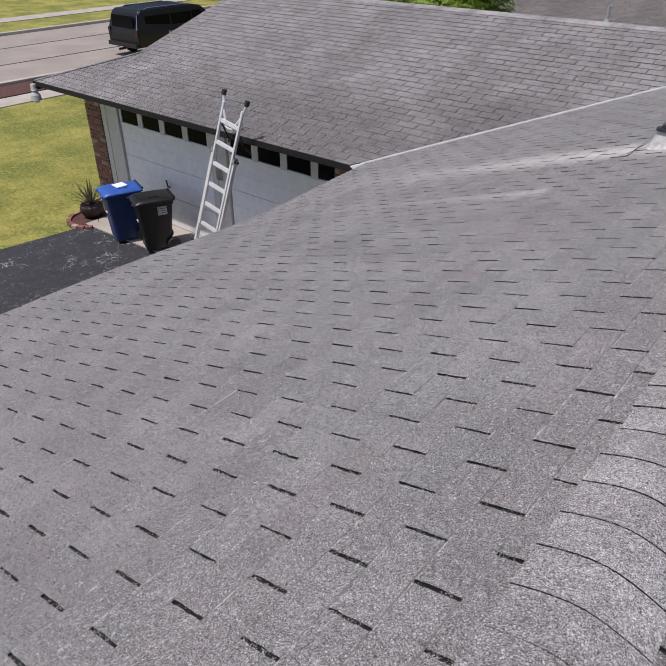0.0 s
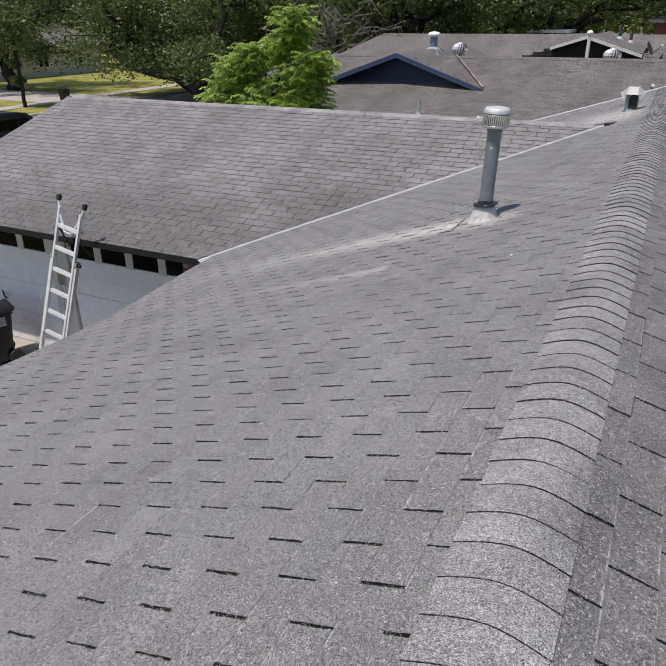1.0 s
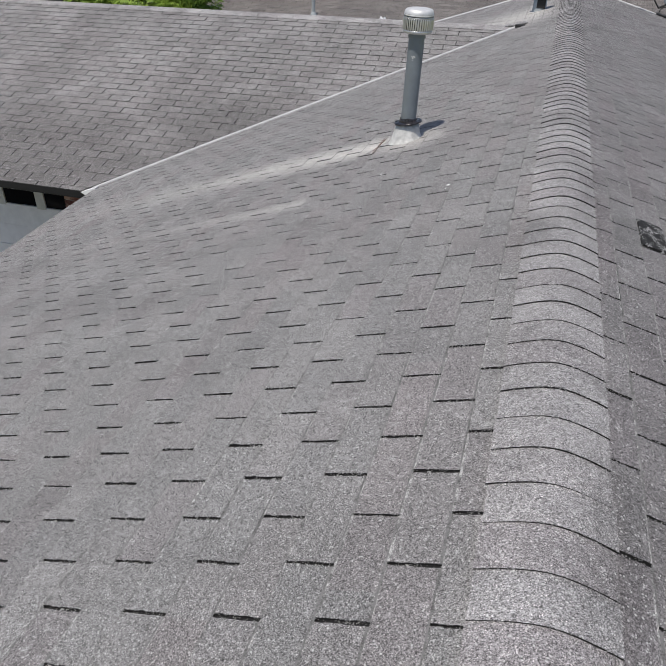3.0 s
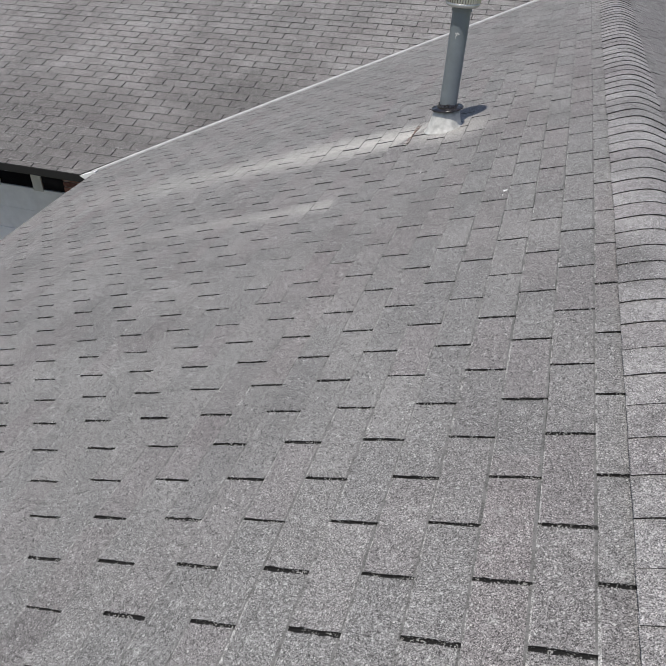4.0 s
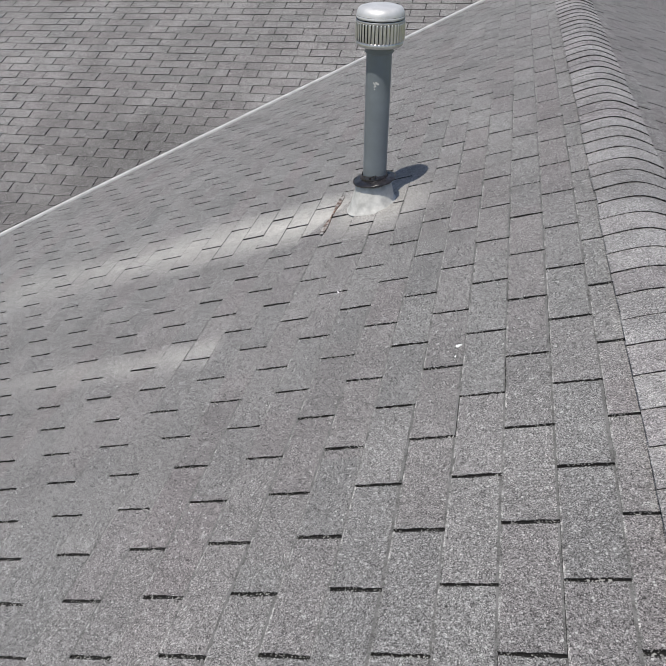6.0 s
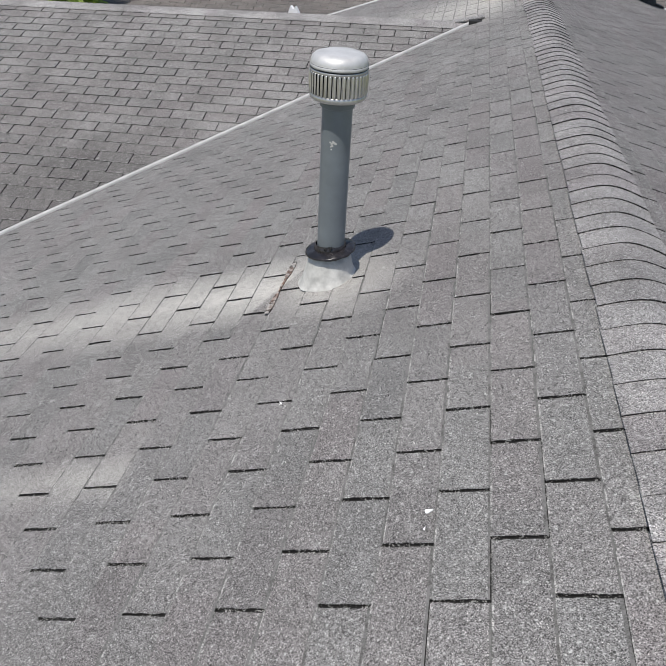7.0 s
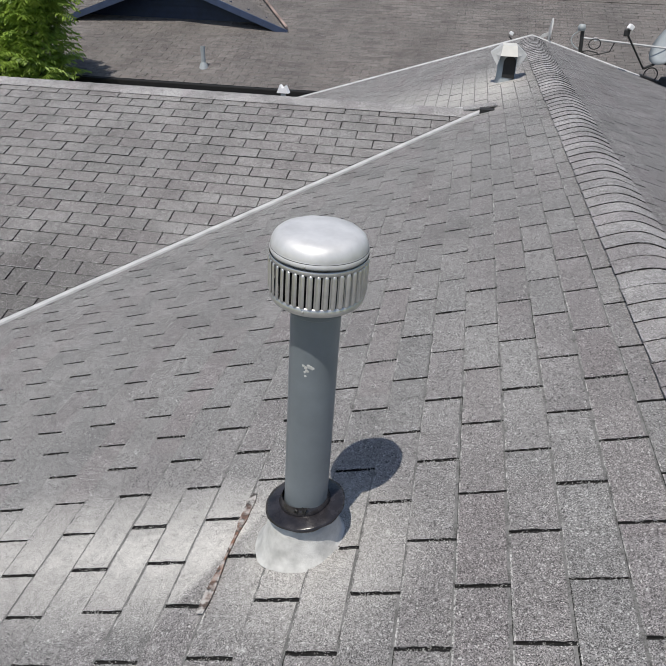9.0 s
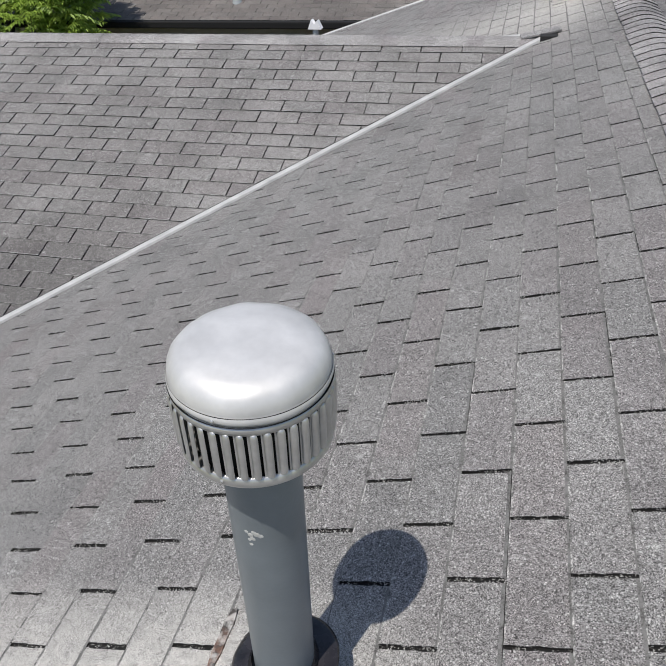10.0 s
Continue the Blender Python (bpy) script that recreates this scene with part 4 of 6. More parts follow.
M_OLDEDGE = old_edge_material()


def rust_strip():
    """Edge of an old flashing plate that lies bare between the tabs."""
    a, b = (-1.300, 10.35), (-1.318, 9.92)
    bm = bmesh.new()
    rnd = random.Random(8)
    prev = None
    for i in range(13):
        f = i / 12
        x, y = a[0] + (b[0] - a[0]) * f, a[1] + (b[1] - a[1]) * f
        w = 0.008 + 0.005 * math.sin(f * 9) + rnd.uniform(-0.002, 0.002)
        row = [bm.verts.new((x + s * w, y, main_z(x, y) + h)) for s, h in ((-1, 0.004), (-0.9, 0.013), (0.9, 0.016), (1, 0.004))]
        if prev:
            for k in range(3):
                bm.faces.new((prev[k], prev[k + 1], row[k + 1], row[k]))
        prev = row
    ob = part("flashing_strip", bm, M_OLDEDGE, label="rusty bare flashing edge among pale shingles")
    tagged(ob, category="flashing")


rust_strip()


def hood_vent():
    """Wide grey pipe under a folded metal hood, near the far end of the ridge."""
    ax, ay = -0.42, 16.2
    v = thing("hood_vent", "short grey roof vent with a folded pale metal hood", "roof vent", (ax, ay, main_z(ax, ay)))
    v.scale = (0.90, 0.90, 0.79)
    part("pipe", lathe([(0.118, -0.06), (0.112, 0.02), (0.104, 0.05), (0.100, 0.34), (0.0, 0.34)], 28), M_DISH, v, smooth=True)
    # arched dark mouth, set a little to one side; a black slab carries its shade
    arch = [(-0.045, 0.06), (0.088, 0.05)] + [(0.022 + 0.066 * math.cos(t), 0.24 + 0.07 * math.sin(t)) for t in [k * math.pi / 8 for k in range(9)]]
    part("opening", prism(arch, -0.108, -0.04), M_DARK, v, "dark vent mouth")
    top = [(-0.075, 0.435), (0.075, 0.435), (0.092, 0.318), (-0.092, 0.318)]
    bm = bmesh.new()
    ft = [bm.verts.new((x, -0.13 - (0.05 if z < 0.4 else 0), z)) for x, z in top]
    bk = [bm.verts.new((x, 0.10, z)) for x, z in top]
    bm.faces.new(ft)
    bm.faces.new(bk[::-1])
    for i in range(4):
        bm.faces.new((ft[i], bk[i], bk[(i + 1) % 4], ft[(i + 1) % 4]))
    bmesh.ops.recalc_face_normals(bm, faces=bm.faces)
    part("hood_top", bm, M_TRIM, v)
    for sx in (-1, 1):
        bm = bmesh.new()
        q = [bm.verts.new(p) for p in ((0.076 * sx, -0.13, 0.435), (0.195 * sx, -0.06, 0.33), (0.115 * sx, -0.15, 0.20), (0.092 * sx, -0.18, 0.318))]
        w = [bm.verts.new(p.co + Vector((-0.006 * sx, 0.012, 0))) for p in q]
        bm.faces.new(q)
        bm.faces.new(w[::-1])
        for i in range(4):
            bm.faces.new((q[i], w[i], w[(i + 1) % 4], q[(i + 1) % 4]))
        roof = [bm.verts.new(p) for p in ((0.076 * sx, -0.13, 0.436), (0.195 * sx, -0.06, 0.331), (0.19 * sx, 0.10, 0.33), (0.076 * sx, 0.10, 0.436))]
        bm.faces.new(roof)
        bmesh.ops.recalc_face_normals(bm, faces=bm.faces)
        part("hood_wing", bm, M_DRIP, v)
    part("base_flashing", box(-0.17, 0.16, -0.16, 0.16, -0.006, 0.012, 0.004, m=pose(0, 0, 0, 0, -17.5, 0)), M_SHINGLE, v)


hood_vent()
# small white vent behind the wing's ridge
wv = thing("cap_vent", "small white bent metal vent behind the wing ridge", "roof vent", (-2.75, 16.3, wing_z(16.3) + 0.07))
wv.scale = (0.5, 0.5, 0.6)
part("hood", prism([(-0.13, 0.20), (-0.06, 0.34), (0.0, 0.28), (0.06, 0.33), (0.14, 0.20)], -0.08, 0.08), M_WHITE, wv)
part("pipe", lathe([(0.06, -0.03), (0.055, 0.24)], 16), M_DISH, wv)


def bare_material():
    m = Nodes("bare_felt")
    v = m.n("TexVoronoi", Scale=190.0)
    m.put(v, "Vector", m.pos())
    g = m.n("SeparateColor", Color=v.outputs["Color"]).outputs[0]
    f = m.math("MULTIPLY", m.math("GREATER_THAN", g, 0.62), m.ramp(m.noise(26.0, 4.0), (0.46, 0.0), (0.58, 1.0)))
    return m.done(m.mix(f, rgb(0.005, 0.005, 0.005), rgb(0.34, 0.34, 0.335)), 0.9)


M_BARE = bare_material()
# missing tab on the right slope: bare black felt with grit
part_bare = part("bare_patch", box(-0.060, 0.060, -0.146, 0.146, 0.0, 0.0125, 0.002, m=Matrix.Translation((0.404, 8.2825, HR - MR * 0.404)) @ pose(0, 0, 0, 0, math.degrees(math.atan(MR)), 0)), M_BARE, house, "black bare patch where a tab is missing")
for x, y, r, turn in ((-0.604, 8.850, 0.013, 20), (-0.6095, 8.799, 0.005, 70), (-1.103, 9.336, 0.007, 150)):
    # a splinter of paint: three-cornered, broken at its rim, curled at one tip
    bm = bmesh.new()
    rim = [(1.0, 0.0), (0.45, 0.28), (-0.35, 0.62), (-0.62, 0.30), (-0.55, -0.22), (-0.20, -0.36), (0.42, -0.16)]
    up = [bm.verts.new((a * r, b * r, 0.0030 + 0.0022 * max(0.0, a))) for a, b in rim]
    dn = [bm.verts.new((a * r, b * r, 0.0)) for a, b in rim]
    bm.faces.new(up)
    bm.faces.new(dn[::-1])
    for q in range(len(rim)):
        bm.faces.new((up[q], dn[q], dn[(q + 1) % len(rim)], up[(q + 1) % len(rim)]))
    bmesh.ops.recalc_face_normals(bm, faces=bm.faces)
    ob = part("paint_chip", bm, M_WHITE, label="small white chip lying on the grey shingles")
    ob.matrix_basis = pose(x, y, main_z(x, y) + 0.006, 0, -17.5, turn)
    tagged(ob, category="chip")


# ---- satellite dishes beyond the gable ----


def dish(at, turn, tilt, size, with_arm=True):
    d = thing("satellite_dish", "grey satellite dish on a black bracket at the gable edge", "satellite dish", at, turn, group="dishes on the gable")
    prof = [(0.0, 0.0)] + [(size * f, 0.22 * size * f * f) for f in (0.25, 0.5, 0.75, 1.0)]
    back = [(r * 0.985, h - 0.012) for r, h in reversed(prof)]
    part("reflector", lathe(prof + back, 32, m=pose(0, -0.10, 0.42, tilt, 0, 0)), M_SLATE, d, smooth=True)
    part("mast", tube([(0.0, 0.05, 0.0), (0.0, 0.05, 0.22), (0, 0.0, 0.34)], 0.022), M_RUBBER, d)
    part("foot", box(-0.09, 0.09, -0.04, 0.14, -0.02, 0.015, 0.006), M_RUBBER, d)
    part("brace", box(-0.045, 0.045, -0.08, 0.0, 0.28, 0.44, 0.01), M_RUBBER, d, "black clamp behind the reflector")
    part("feed_arm", tube([(0, -0.05, 0.22), (0, -0.30, 0.30), (0.0, -0.52, 0.52)], 0.011), M_RUBBER, d)
    part("receiver", box(-0.03, 0.03, -0.58, -0.50, 0.50, 0.57, 0.01), M_TRIM, d)
    pts = [(0.05 + 0.10 * math.cos(t), 0.03, 0.10 + 0.10 * math.sin(t)) for t in [k * math.tau / 16 for k in range(17)]]
    part("cable", tube(pts, 0.006, 6), M_RUBBER, d)
    return d


def reflector(name, size, normal, at, parent, mat, label="", deep=0.20):
    prof = [(0.0, 0.0)] + [(size * f, deep * size * f * f) for f in (0.25, 0.5, 0.75, 1.0)]
    back = [(r * 0.985, h - 0.014) for r, h in reversed(prof)]
    m = Matrix.Translation(at) @ Vector(normal).to_track_quat("Z", "Y").to_matrix().to_4x4()
    return part(name, lathe(prof + back, 40, m=m), mat, parent, label, smooth=True)


def large_dish():
    d = thing("satellite_dish", "grey satellite dish on a black tripod at the gable edge", "satellite dish", (1.80, 18.95, HR - MR * 1.80), group="dishes on the gable")
    reflector("reflector", 0.34, (-0.78, -0.30, 0.55), (0.02, -0.03, 0.52), d, M_DISH)
    part("mast", tube([(0.03, 0, 0.0), (0.05, 0, 0.20), (0.08, 0, 0.42)], 0.03, 10), M_RUBBER, d)
    part("brace", box(-0.06, 0.12, -0.05, 0.05, 0.26, 0.42, 0.015), M_RUBBER, d, "black clamp behind the reflector")
    part("strut", tube([(-0.30, -0.06, 0.21), (-0.12, -0.03, 0.30), (0.06, 0, 0.34)], 0.018), M_RUBBER, d)
    part("foot", box(-0.34, 0.24, -0.07, 0.07, 0.008, 0.036, 0.008, m=pose(0, 0, 0, 0, math.degrees(math.atan(MR)), 0)), M_RUBBER, d, "black sealed base plate")
    part("base_block", lathe([(0.0, 0.12), (0.07, 0.10), (0.11, 0.02), (0.12, -0.02)], 14, (0.02, 0, 0)), M_RUBBER, d)
    part("cable", tube([(-0.20 + 0.085 * math.cos(t), -0.05, 0.135 + 0.085 * math.sin(t)) for t in [k * math.tau / 18 for k in range(19)]], 0.008, 6), M_RUBBER, d)
    arm = part("feed_arm", tube([(-0.31, -0.06, 0.20), (-0.64, -0.23, 0.62)], 0.012), M_RUBBER, d)
    part("joint", box(-0.69, -0.62, -0.26, -0.20, 0.60, 0.68, 0.012), M_RUBBER, arm)
    part("receiver", box(-0.035, 0.035, -0.03, 0.03, -0.03, 0.03, 0.008, m=pose(-0.625, -0.25, 0.71, 0, 30, 20)), M_WHITE, arm, "white receiver head")


def small_dish():
    d = thing("satellite_dish", "small pale satellite dish seen on its edge at the gable", "satellite dish", (0.245, 19.06, HR - MR * 0.245 - 0.02), group="dishes on the gable")
    reflector("reflector", 0.165, (0.998, -0.02, -0.06), (-0.01, 0.02, 0.15), d, M_DRIP, deep=0.07)
    part("foot", box(-0.07, 0.06, -0.06, 0.06, -0.03, 0.012, 0.006), M_RUBBER, d)
    part("mast", tube([(0.0, 0.0, 0.0), (-0.01, 0.02, 0.12)], 0.018), M_RUBBER, d)
    part("curved_plate", prism([(-0.17, 0.0), (-0.15, 0.06), (-0.09, 0.115), (-0.02, 0.14), (-0.02, 0.10), (-0.08, 0.07), (-0.13, 0.0)], 0.0, 0.02), M_DRIP, d, "curved pale mounting plate")
    arm = part("feed_arm", tube([(-0.05, 0.06, -0.06), (-0.40, 0.12, -0.08), (-0.53, 0.14, 0.05)], 0.010), M_RUBBER, d)
    part("receiver", box(-0.03, 0.025, -0.02, 0.02, -0.02, 0.02, 0.006, m=pose(-0.50, 0.14, 0.085, 0, 30, 0)), M_WHITE, arm, "white receiver head")


large_dish()
small_dish()


def antenna_pole():
    p = thing("antenna_pole", "black mast with a grey cap and looped cables", "antenna", (0.68, 19.03, HR - MR * 0.68))
    part("mast", tube([(0, 0, -0.10), (-0.035, 0, 0.31)], 0.026, 10), M_RUBBER, p)
    part("cap", lathe([(0.0, 0.085), (0.035, 0.08), (0.05, 0.05), (0.048, 0.0), (0.0, 0.0)], 16, (-0.05, 0, 0.285)), M_DISH, p, smooth=True)
    part("rod", tube([(-0.02, 0, 0.20), (1.05, -0.06, 0.135)], 0.013), M_DRIP, p, "pale metal rod")
    part("clamp", box(0.13, 0.17, -0.02, 0.02, 0.17, 0.21, 0.006), M_WHITE, p)
    part("cable", tube([(-0.05 - 0.11 * math.sin(t) ** 0.8, -0.02, 0.30 - 0.24 * t / math.pi) for t in [k * math.pi / 12 for k in range(13)]], 0.008, 6), M_DISH, p)
    part("cable", tube([(0.15 + 0.075 * math.cos(t), -0.02, 0.135 + 0.065 * math.sin(t)) for t in [k * math.tau / 18 for k in range(19)]], 0.007, 6), M_RUBBER, p)
    part("cable", tube([(0.0, 0, 0.03), (0.10, -0.02, -0.01), (0.22, -0.02, 0.01), (0.36, -0.02, 0.05), (0.40, -0.02, 0.17)], 0.008, 6), M_RUBBER, p)
    part("cable", tube([(0.0, 0, 0.03), (0.08, -0.02, 0.05), (0.20, -0.02, 0.03), (0.24, -0.02, 0.0)], 0.008, 6), M_RUBBER, p)


antenna_pole()


# ---- things before the garage ----


def ladder():
    """Telescopic aluminium ladder leaning on the garage eave."""
    # lies in its own plane: x across, y up along the ladder
    base = Vector((-7.22, 10.25, 0.02))
    top = Vector((-6.66, 10.93, 3.00))
    d = (top - base)
    length = d.length
    d.normalize()
    side = Vector((1, 0.0, 0.06))
    side = side - d * side.dot(d)
    side.normalize()
    n = side.cross(d)
    m = Matrix((side, d, n)).transposed().to_4x4()
    m.translation = base
    lad = thing("ladder", "aluminium telescopic ladder leaning on the garage eave", "ladder")
    lad.matrix_basis = m
    w0, w1 = 0.222, 0.190
    for s in (-1, 1):
        part("stile", box(s * w0 - 0.022, s * w0 + 0.022, 0.02, 2.30, -0.03, 0.03, 0.008), M_ALU, lad)
        part("inner_stile", box(s * w1 - 0.018, s * w1 + 0.018, 1.2, length - 0.12, 0.0, 0.045, 0.008), M_ALU, lad)
        part("foot", box(s * w0 - 0.035, s * w0 + 0.035, -0.02, 0.06, -0.05, 0.05, 0.012), M_RUBBER, lad, "black rubber foot")
        part("tip", box(s * w1 * 1.22 - 0.026, s * w1 * 1.22 + 0.026, length - 0.05, length + 0.03, -0.005, 0.05, 0.012), M_RUBBER, lad, "black rubber tip")
        part("lock", tube([(s * (w0 + 0.02), 0.90, 0), (s * (w0 + 0.075), 0.90, 0)], 0.042, 12), M_RUBBER, lad, "black locking knob")
        part("slide_lock", box(s * w0 - 0.028, s * w0 + 0.028, 2.27, 2.34, -0.034, 0.046, 0.010), M_CHROME, lad, "metal sliding lock collar")
        part("lock_pin", tube([(s * (w0 + 0.02), 2.30, 0), (s * (w0 + 0.058), 2.30, 0)], 0.022, 10), M_RUBBER, lad)
        # no groove is cut; a grey bar gives its shade by colour
        part("groove", box(s * w0 - 0.005, s * w0 + 0.005, 0.10, 2.25, -0.034, -0.029), M_DISH, lad, "grey strip standing for the shaded groove along the stile")
        part("horn", tube([(s * w1, length - 0.30, 0.02), (s * w1 * 1.05, length - 0.15, 0.02), (s * w1 * 1.22, length - 0.03, 0.02)], 0.02), M_ALU, lad)
        part("spreader", tube([(s * w1, length - 0.20, 0.02), (s * 0.06, length - 0.42, 0.02), (0.0, length - 0.43, 0.02)], 0.016), M_ALU, lad)
        part("standoff", tube([(s * w1 * 0.9, length - 0.42, 0.0), (s * w1 * 0.8, length - 0.62, -0.16), (s * w1 * 1.25, length - 0.70, -0.26)], 0.013), M_RUBBER, lad, "dark stand-off arm")
    k = 0.30
    while k < length - 0.3:
        w = w0 if k < 2.2 else w1
        part("rung", box(-w, w, k - 0.028, k + 0.028, -0.012 if k < 2.2 else 0.005, 0.028 if k < 2.2 else 0.04, 0.006), M_ALU, lad)
        k += 0.305
    return lad


ladder()


def wheelie_bin(at, turn, body_mat, lid_mat, label):
    b = thing("wheeled_bin", label, "bin", at, turn, group="bins by the garage")
    b.scale = (0.93, 0.93, 0.94)
    bm = bmesh.new()
    rings = []
    for z, hx, y0, y1 in ((0.03, 0.20, -0.24, 0.20), (0.06, 0.215, -0.26, 0.215), (0.55, 0.245, -0.30, 0.27), (0.88, 0.265, -0.33, 0.31), (0.90, 0.285, -0.35, 0.33), (0.97, 0.287, -0.352, 0.332)):
        ring = []
        for cx, cy in ((-hx, y0), (hx, y0), (hx, y1), (-hx, y1)):
            sx, sy = (1 if cx > 0 else -1), (1 if cy > 0 else -1)
            c = 0.05
            a = [(cx - sx * c, cy), (cx - sx * c * 0.3, cy - sy * c * 0.3), (cx, cy - sy * c)]
            if (sx * sy) > 0:
                a = a[::-1]
            ring += [(px, py, z) for px, py in a]
        rings.append([bm.verts.new(p) for p in ring])
    for r0, r1 in zip(rings, rings[1:]):
        for k in range(12):
            bm.faces.new((r0[k], r0[(k + 1) % 12], r1[(k + 1) % 12], r1[k]))
    bm.faces.new(rings[0][::-1])
    bm.faces.new(rings[-1])
    bmesh.ops.recalc_face_normals(bm, faces=bm.faces)
    body = part("body", bm, body_mat, b)
    # domed lid with a turned-down front lip, two grips at its corners and a pressed panel
    bm = bmesh.new()
    nx, ny = 12, 14
    top, low = [], []
    for iy in range(ny + 1):
        fy = iy / ny
        y = -0.385 + 0.735 * fy
        a, bb = [], []
        for ix in range(nx + 1):
            fx = -1 + 2 * ix / nx
            x = fx * (0.300 - 0.012 * max(0.0, 1 - fy * 6))
            dome = 0.062 * (1 - abs(fx) ** 3.5) * math.sin(math.pi * min(1.0, 0.10 + fy * 0.86)) ** 0.55
            crease = -0.010 if abs(fx) < 0.62 and 0.22 < fy < 0.80 else 0.0
            lip = -0.030 * max(0.0, 1 - fy * 8)
            a.append(bm.verts.new((x, y, 0.985 + dome + crease + lip)))
            bb.append(bm.verts.new((x * 0.985, y, 0.962 + lip)))
        top.append(a)
        low.append(bb)
    for iy in range(ny):
        for ix in range(nx):
            bm.faces.new((top[iy][ix], top[iy][ix + 1], top[iy + 1][ix + 1], top[iy + 1][ix]))
            bm.faces.new((low[iy][ix], low[iy + 1][ix], low[iy + 1][ix + 1], low[iy][ix + 1]))
        bm.faces.new((top[iy][0], top[iy + 1][0], low[iy + 1][0], low[iy][0]))
        bm.faces.new((top[iy][nx], low[iy][nx], low[iy + 1][nx], top[iy + 1][nx]))
    for ix in range(nx):
        bm.faces.new((top[0][ix], low[0][ix], low[0][ix + 1], top[0][ix + 1]))
        bm.faces.new((top[ny][ix], top[ny][ix + 1], low[ny][ix + 1], low[ny][ix]))
    bmesh.ops.recalc_face_normals(bm, faces=bm.faces)
    lid = part("lid", bm, lid_mat, b, smooth=True)
    for sx in (-1, 1):
        part("grip", box(sx * 0.20 - 0.05, sx * 0.20 + 0.05, -0.415, -0.375, 0.948, 0.972, 0.008), lid_mat, lid)
    part("rib", box(-0.15, 0.15, -0.09, 0.11, 1.032, 1.043, 0.006), lid_mat, lid)
    part("hinge", tube([(-0.24, 0.36, 1.0), (0.24, 0.36, 1.0)], 0.02), body_mat, b)
    for s in (-1, 1):
        wh = part("wheel", lathe([(0.03, -0.025), (0.11, -0.03), (0.125, -0.015), (0.125, 0.015), (0.11, 0.03), (0.03, 0.025)], 24, m=pose(s * 0.27, 0.24, 0.125, 0, 90, 0)), M_RUBBER, b)
        part("hub", lathe([(0.0, -0.035), (0.045, -0.033), (0.045, 0.033), (0.0, 0.035)], 14, m=pose(s * 0.27, 0.24, 0.125, 0, 90, 0)), M_BLACK, wh)
    part("axle", tube([(-0.27, 0.24, 0.125), (0.27, 0.24, 0.125)], 0.014), M_CHROME, b)
    part("label_bar", box(-0.10, 0.02, -0.318, -0.300, 0.55, 0.575), M_PRINT, body, "pale printed bar")
    return b


blue = wheelie_bin((-9.86, 10.95, 0.045), -20, M_BLUE, M_LIDBLUE, "dark blue wheeled bin with a bright blue lid")
black = wheelie_bin((-9.10, 11.05, 0.045), -24, M_BLACK, M_BLACK, "black wheeled bin beside the blue one")
part("paper", box(-0.12, 0.10, -0.10, 0.12, 1.044, 1.049, m=pose(0, 0, 0, 0, 0, 14)), M_WHITE, blue, "white paper sheet on the lid")
for r in range(4):
    part("print_bar", box(0.235, 0.2685, 0.02, 0.19, 0.72 + r * 0.042, 0.75 + r * 0.042), M_PRINT, black, "pale block print")


def low_rail():
    f = thing("floor_rack", "low grey rack standing on the apron by the door", "rack", (-8.30, 11.42, 0.045), -12)
    for z in (0.05, 0.16):
        part("rail", box(-0.30, 0.30, -0.012, 0.012, z, z + 0.03, 0.005), M_DISH, f)
    for x in (-0.28, -0.09, 0.10, 0.28):
        part("upright", box(x - 0.014, x + 0.014, -0.014, 0.014, 0, 0.24, 0.004), M_DISH, f)


low_rail()


def agave_pot():
    p = thing("agave", "spiky grey-green agave in a dark round pot", "plant", (-11.22, 11.12, 0.05))
    part("pot", lathe([(0.0, 0.0), (0.16, 0.0), (0.22, 0.12), (0.22, 0.20), (0.20, 0.24), (0.18, 0.23), (0.17, 0.2), (0, 0.2)], 24), M_POT, p, smooth=True)
    rnd = random.Random(4)
    for k in range(40):
        a, el, ln = rnd.uniform(0, math.tau), rnd.uniform(0.45, 1.45), rnd.uniform(0.40, 0.62)
        bm = bmesh.new()
        prev = None
        for i in range(5):
            f = i / 4
            r = ln * f * math.cos(el)
            z = 0.22 + ln * f * math.sin(el) - 0.10 * f * f * math.cos(el)
            w = 0.022 * (1 - f) ** 0.7 + 0.001
            c = Vector((r * math.cos(a), r * math.sin(a), z))
            s = Vector((-math.sin(a), math.cos(a), 0)) * w
            row = [bm.verts.new(c + s), bm.verts.new(c - Vector((0, 0, w * 0.5))), bm.verts.new(c - s)]
            if prev:
                for q in range(2):
                    bm.faces.new((prev[q], prev[q + 1], row[q + 1], row[q]))
            prev = row
        part("blade", bm, M_BLADE, p)
    bed = part("pavement", lathe([(0.0, 0.035), (0.42, 0.03)], 40, (-11.12, 11.05, 0.0)), M_MULCH, label="round mulch bed")
    tagged(bed, category="flower bed", kind="structure")
    me = mesh_of(box(-0.066, 0.066, -0.045, 0.045, 0.0, 0.07, 0.012), "edging_brick", M_BRICKV)
    for k in range(13):
        a = radians(100 + k * 18)
        ob = new("edging_brick", me)
        ob.parent = bed
        ob.matrix_basis = pose(-11.12 + 0.45 * math.cos(a), 11.05 + 0.45 * math.sin(a), 0.0, 0, 0, math.degrees(a) + 90)


agave_pot()
bed2 = part("pavement", box(-23.1, -21.65, 12.0, 19.0, -0.02, 0.05), M_MULCH, label="strip of red mulch beside the path")
tagged(bed2, category="flower bed", kind="structure")


# ---- neighbouring houses ----


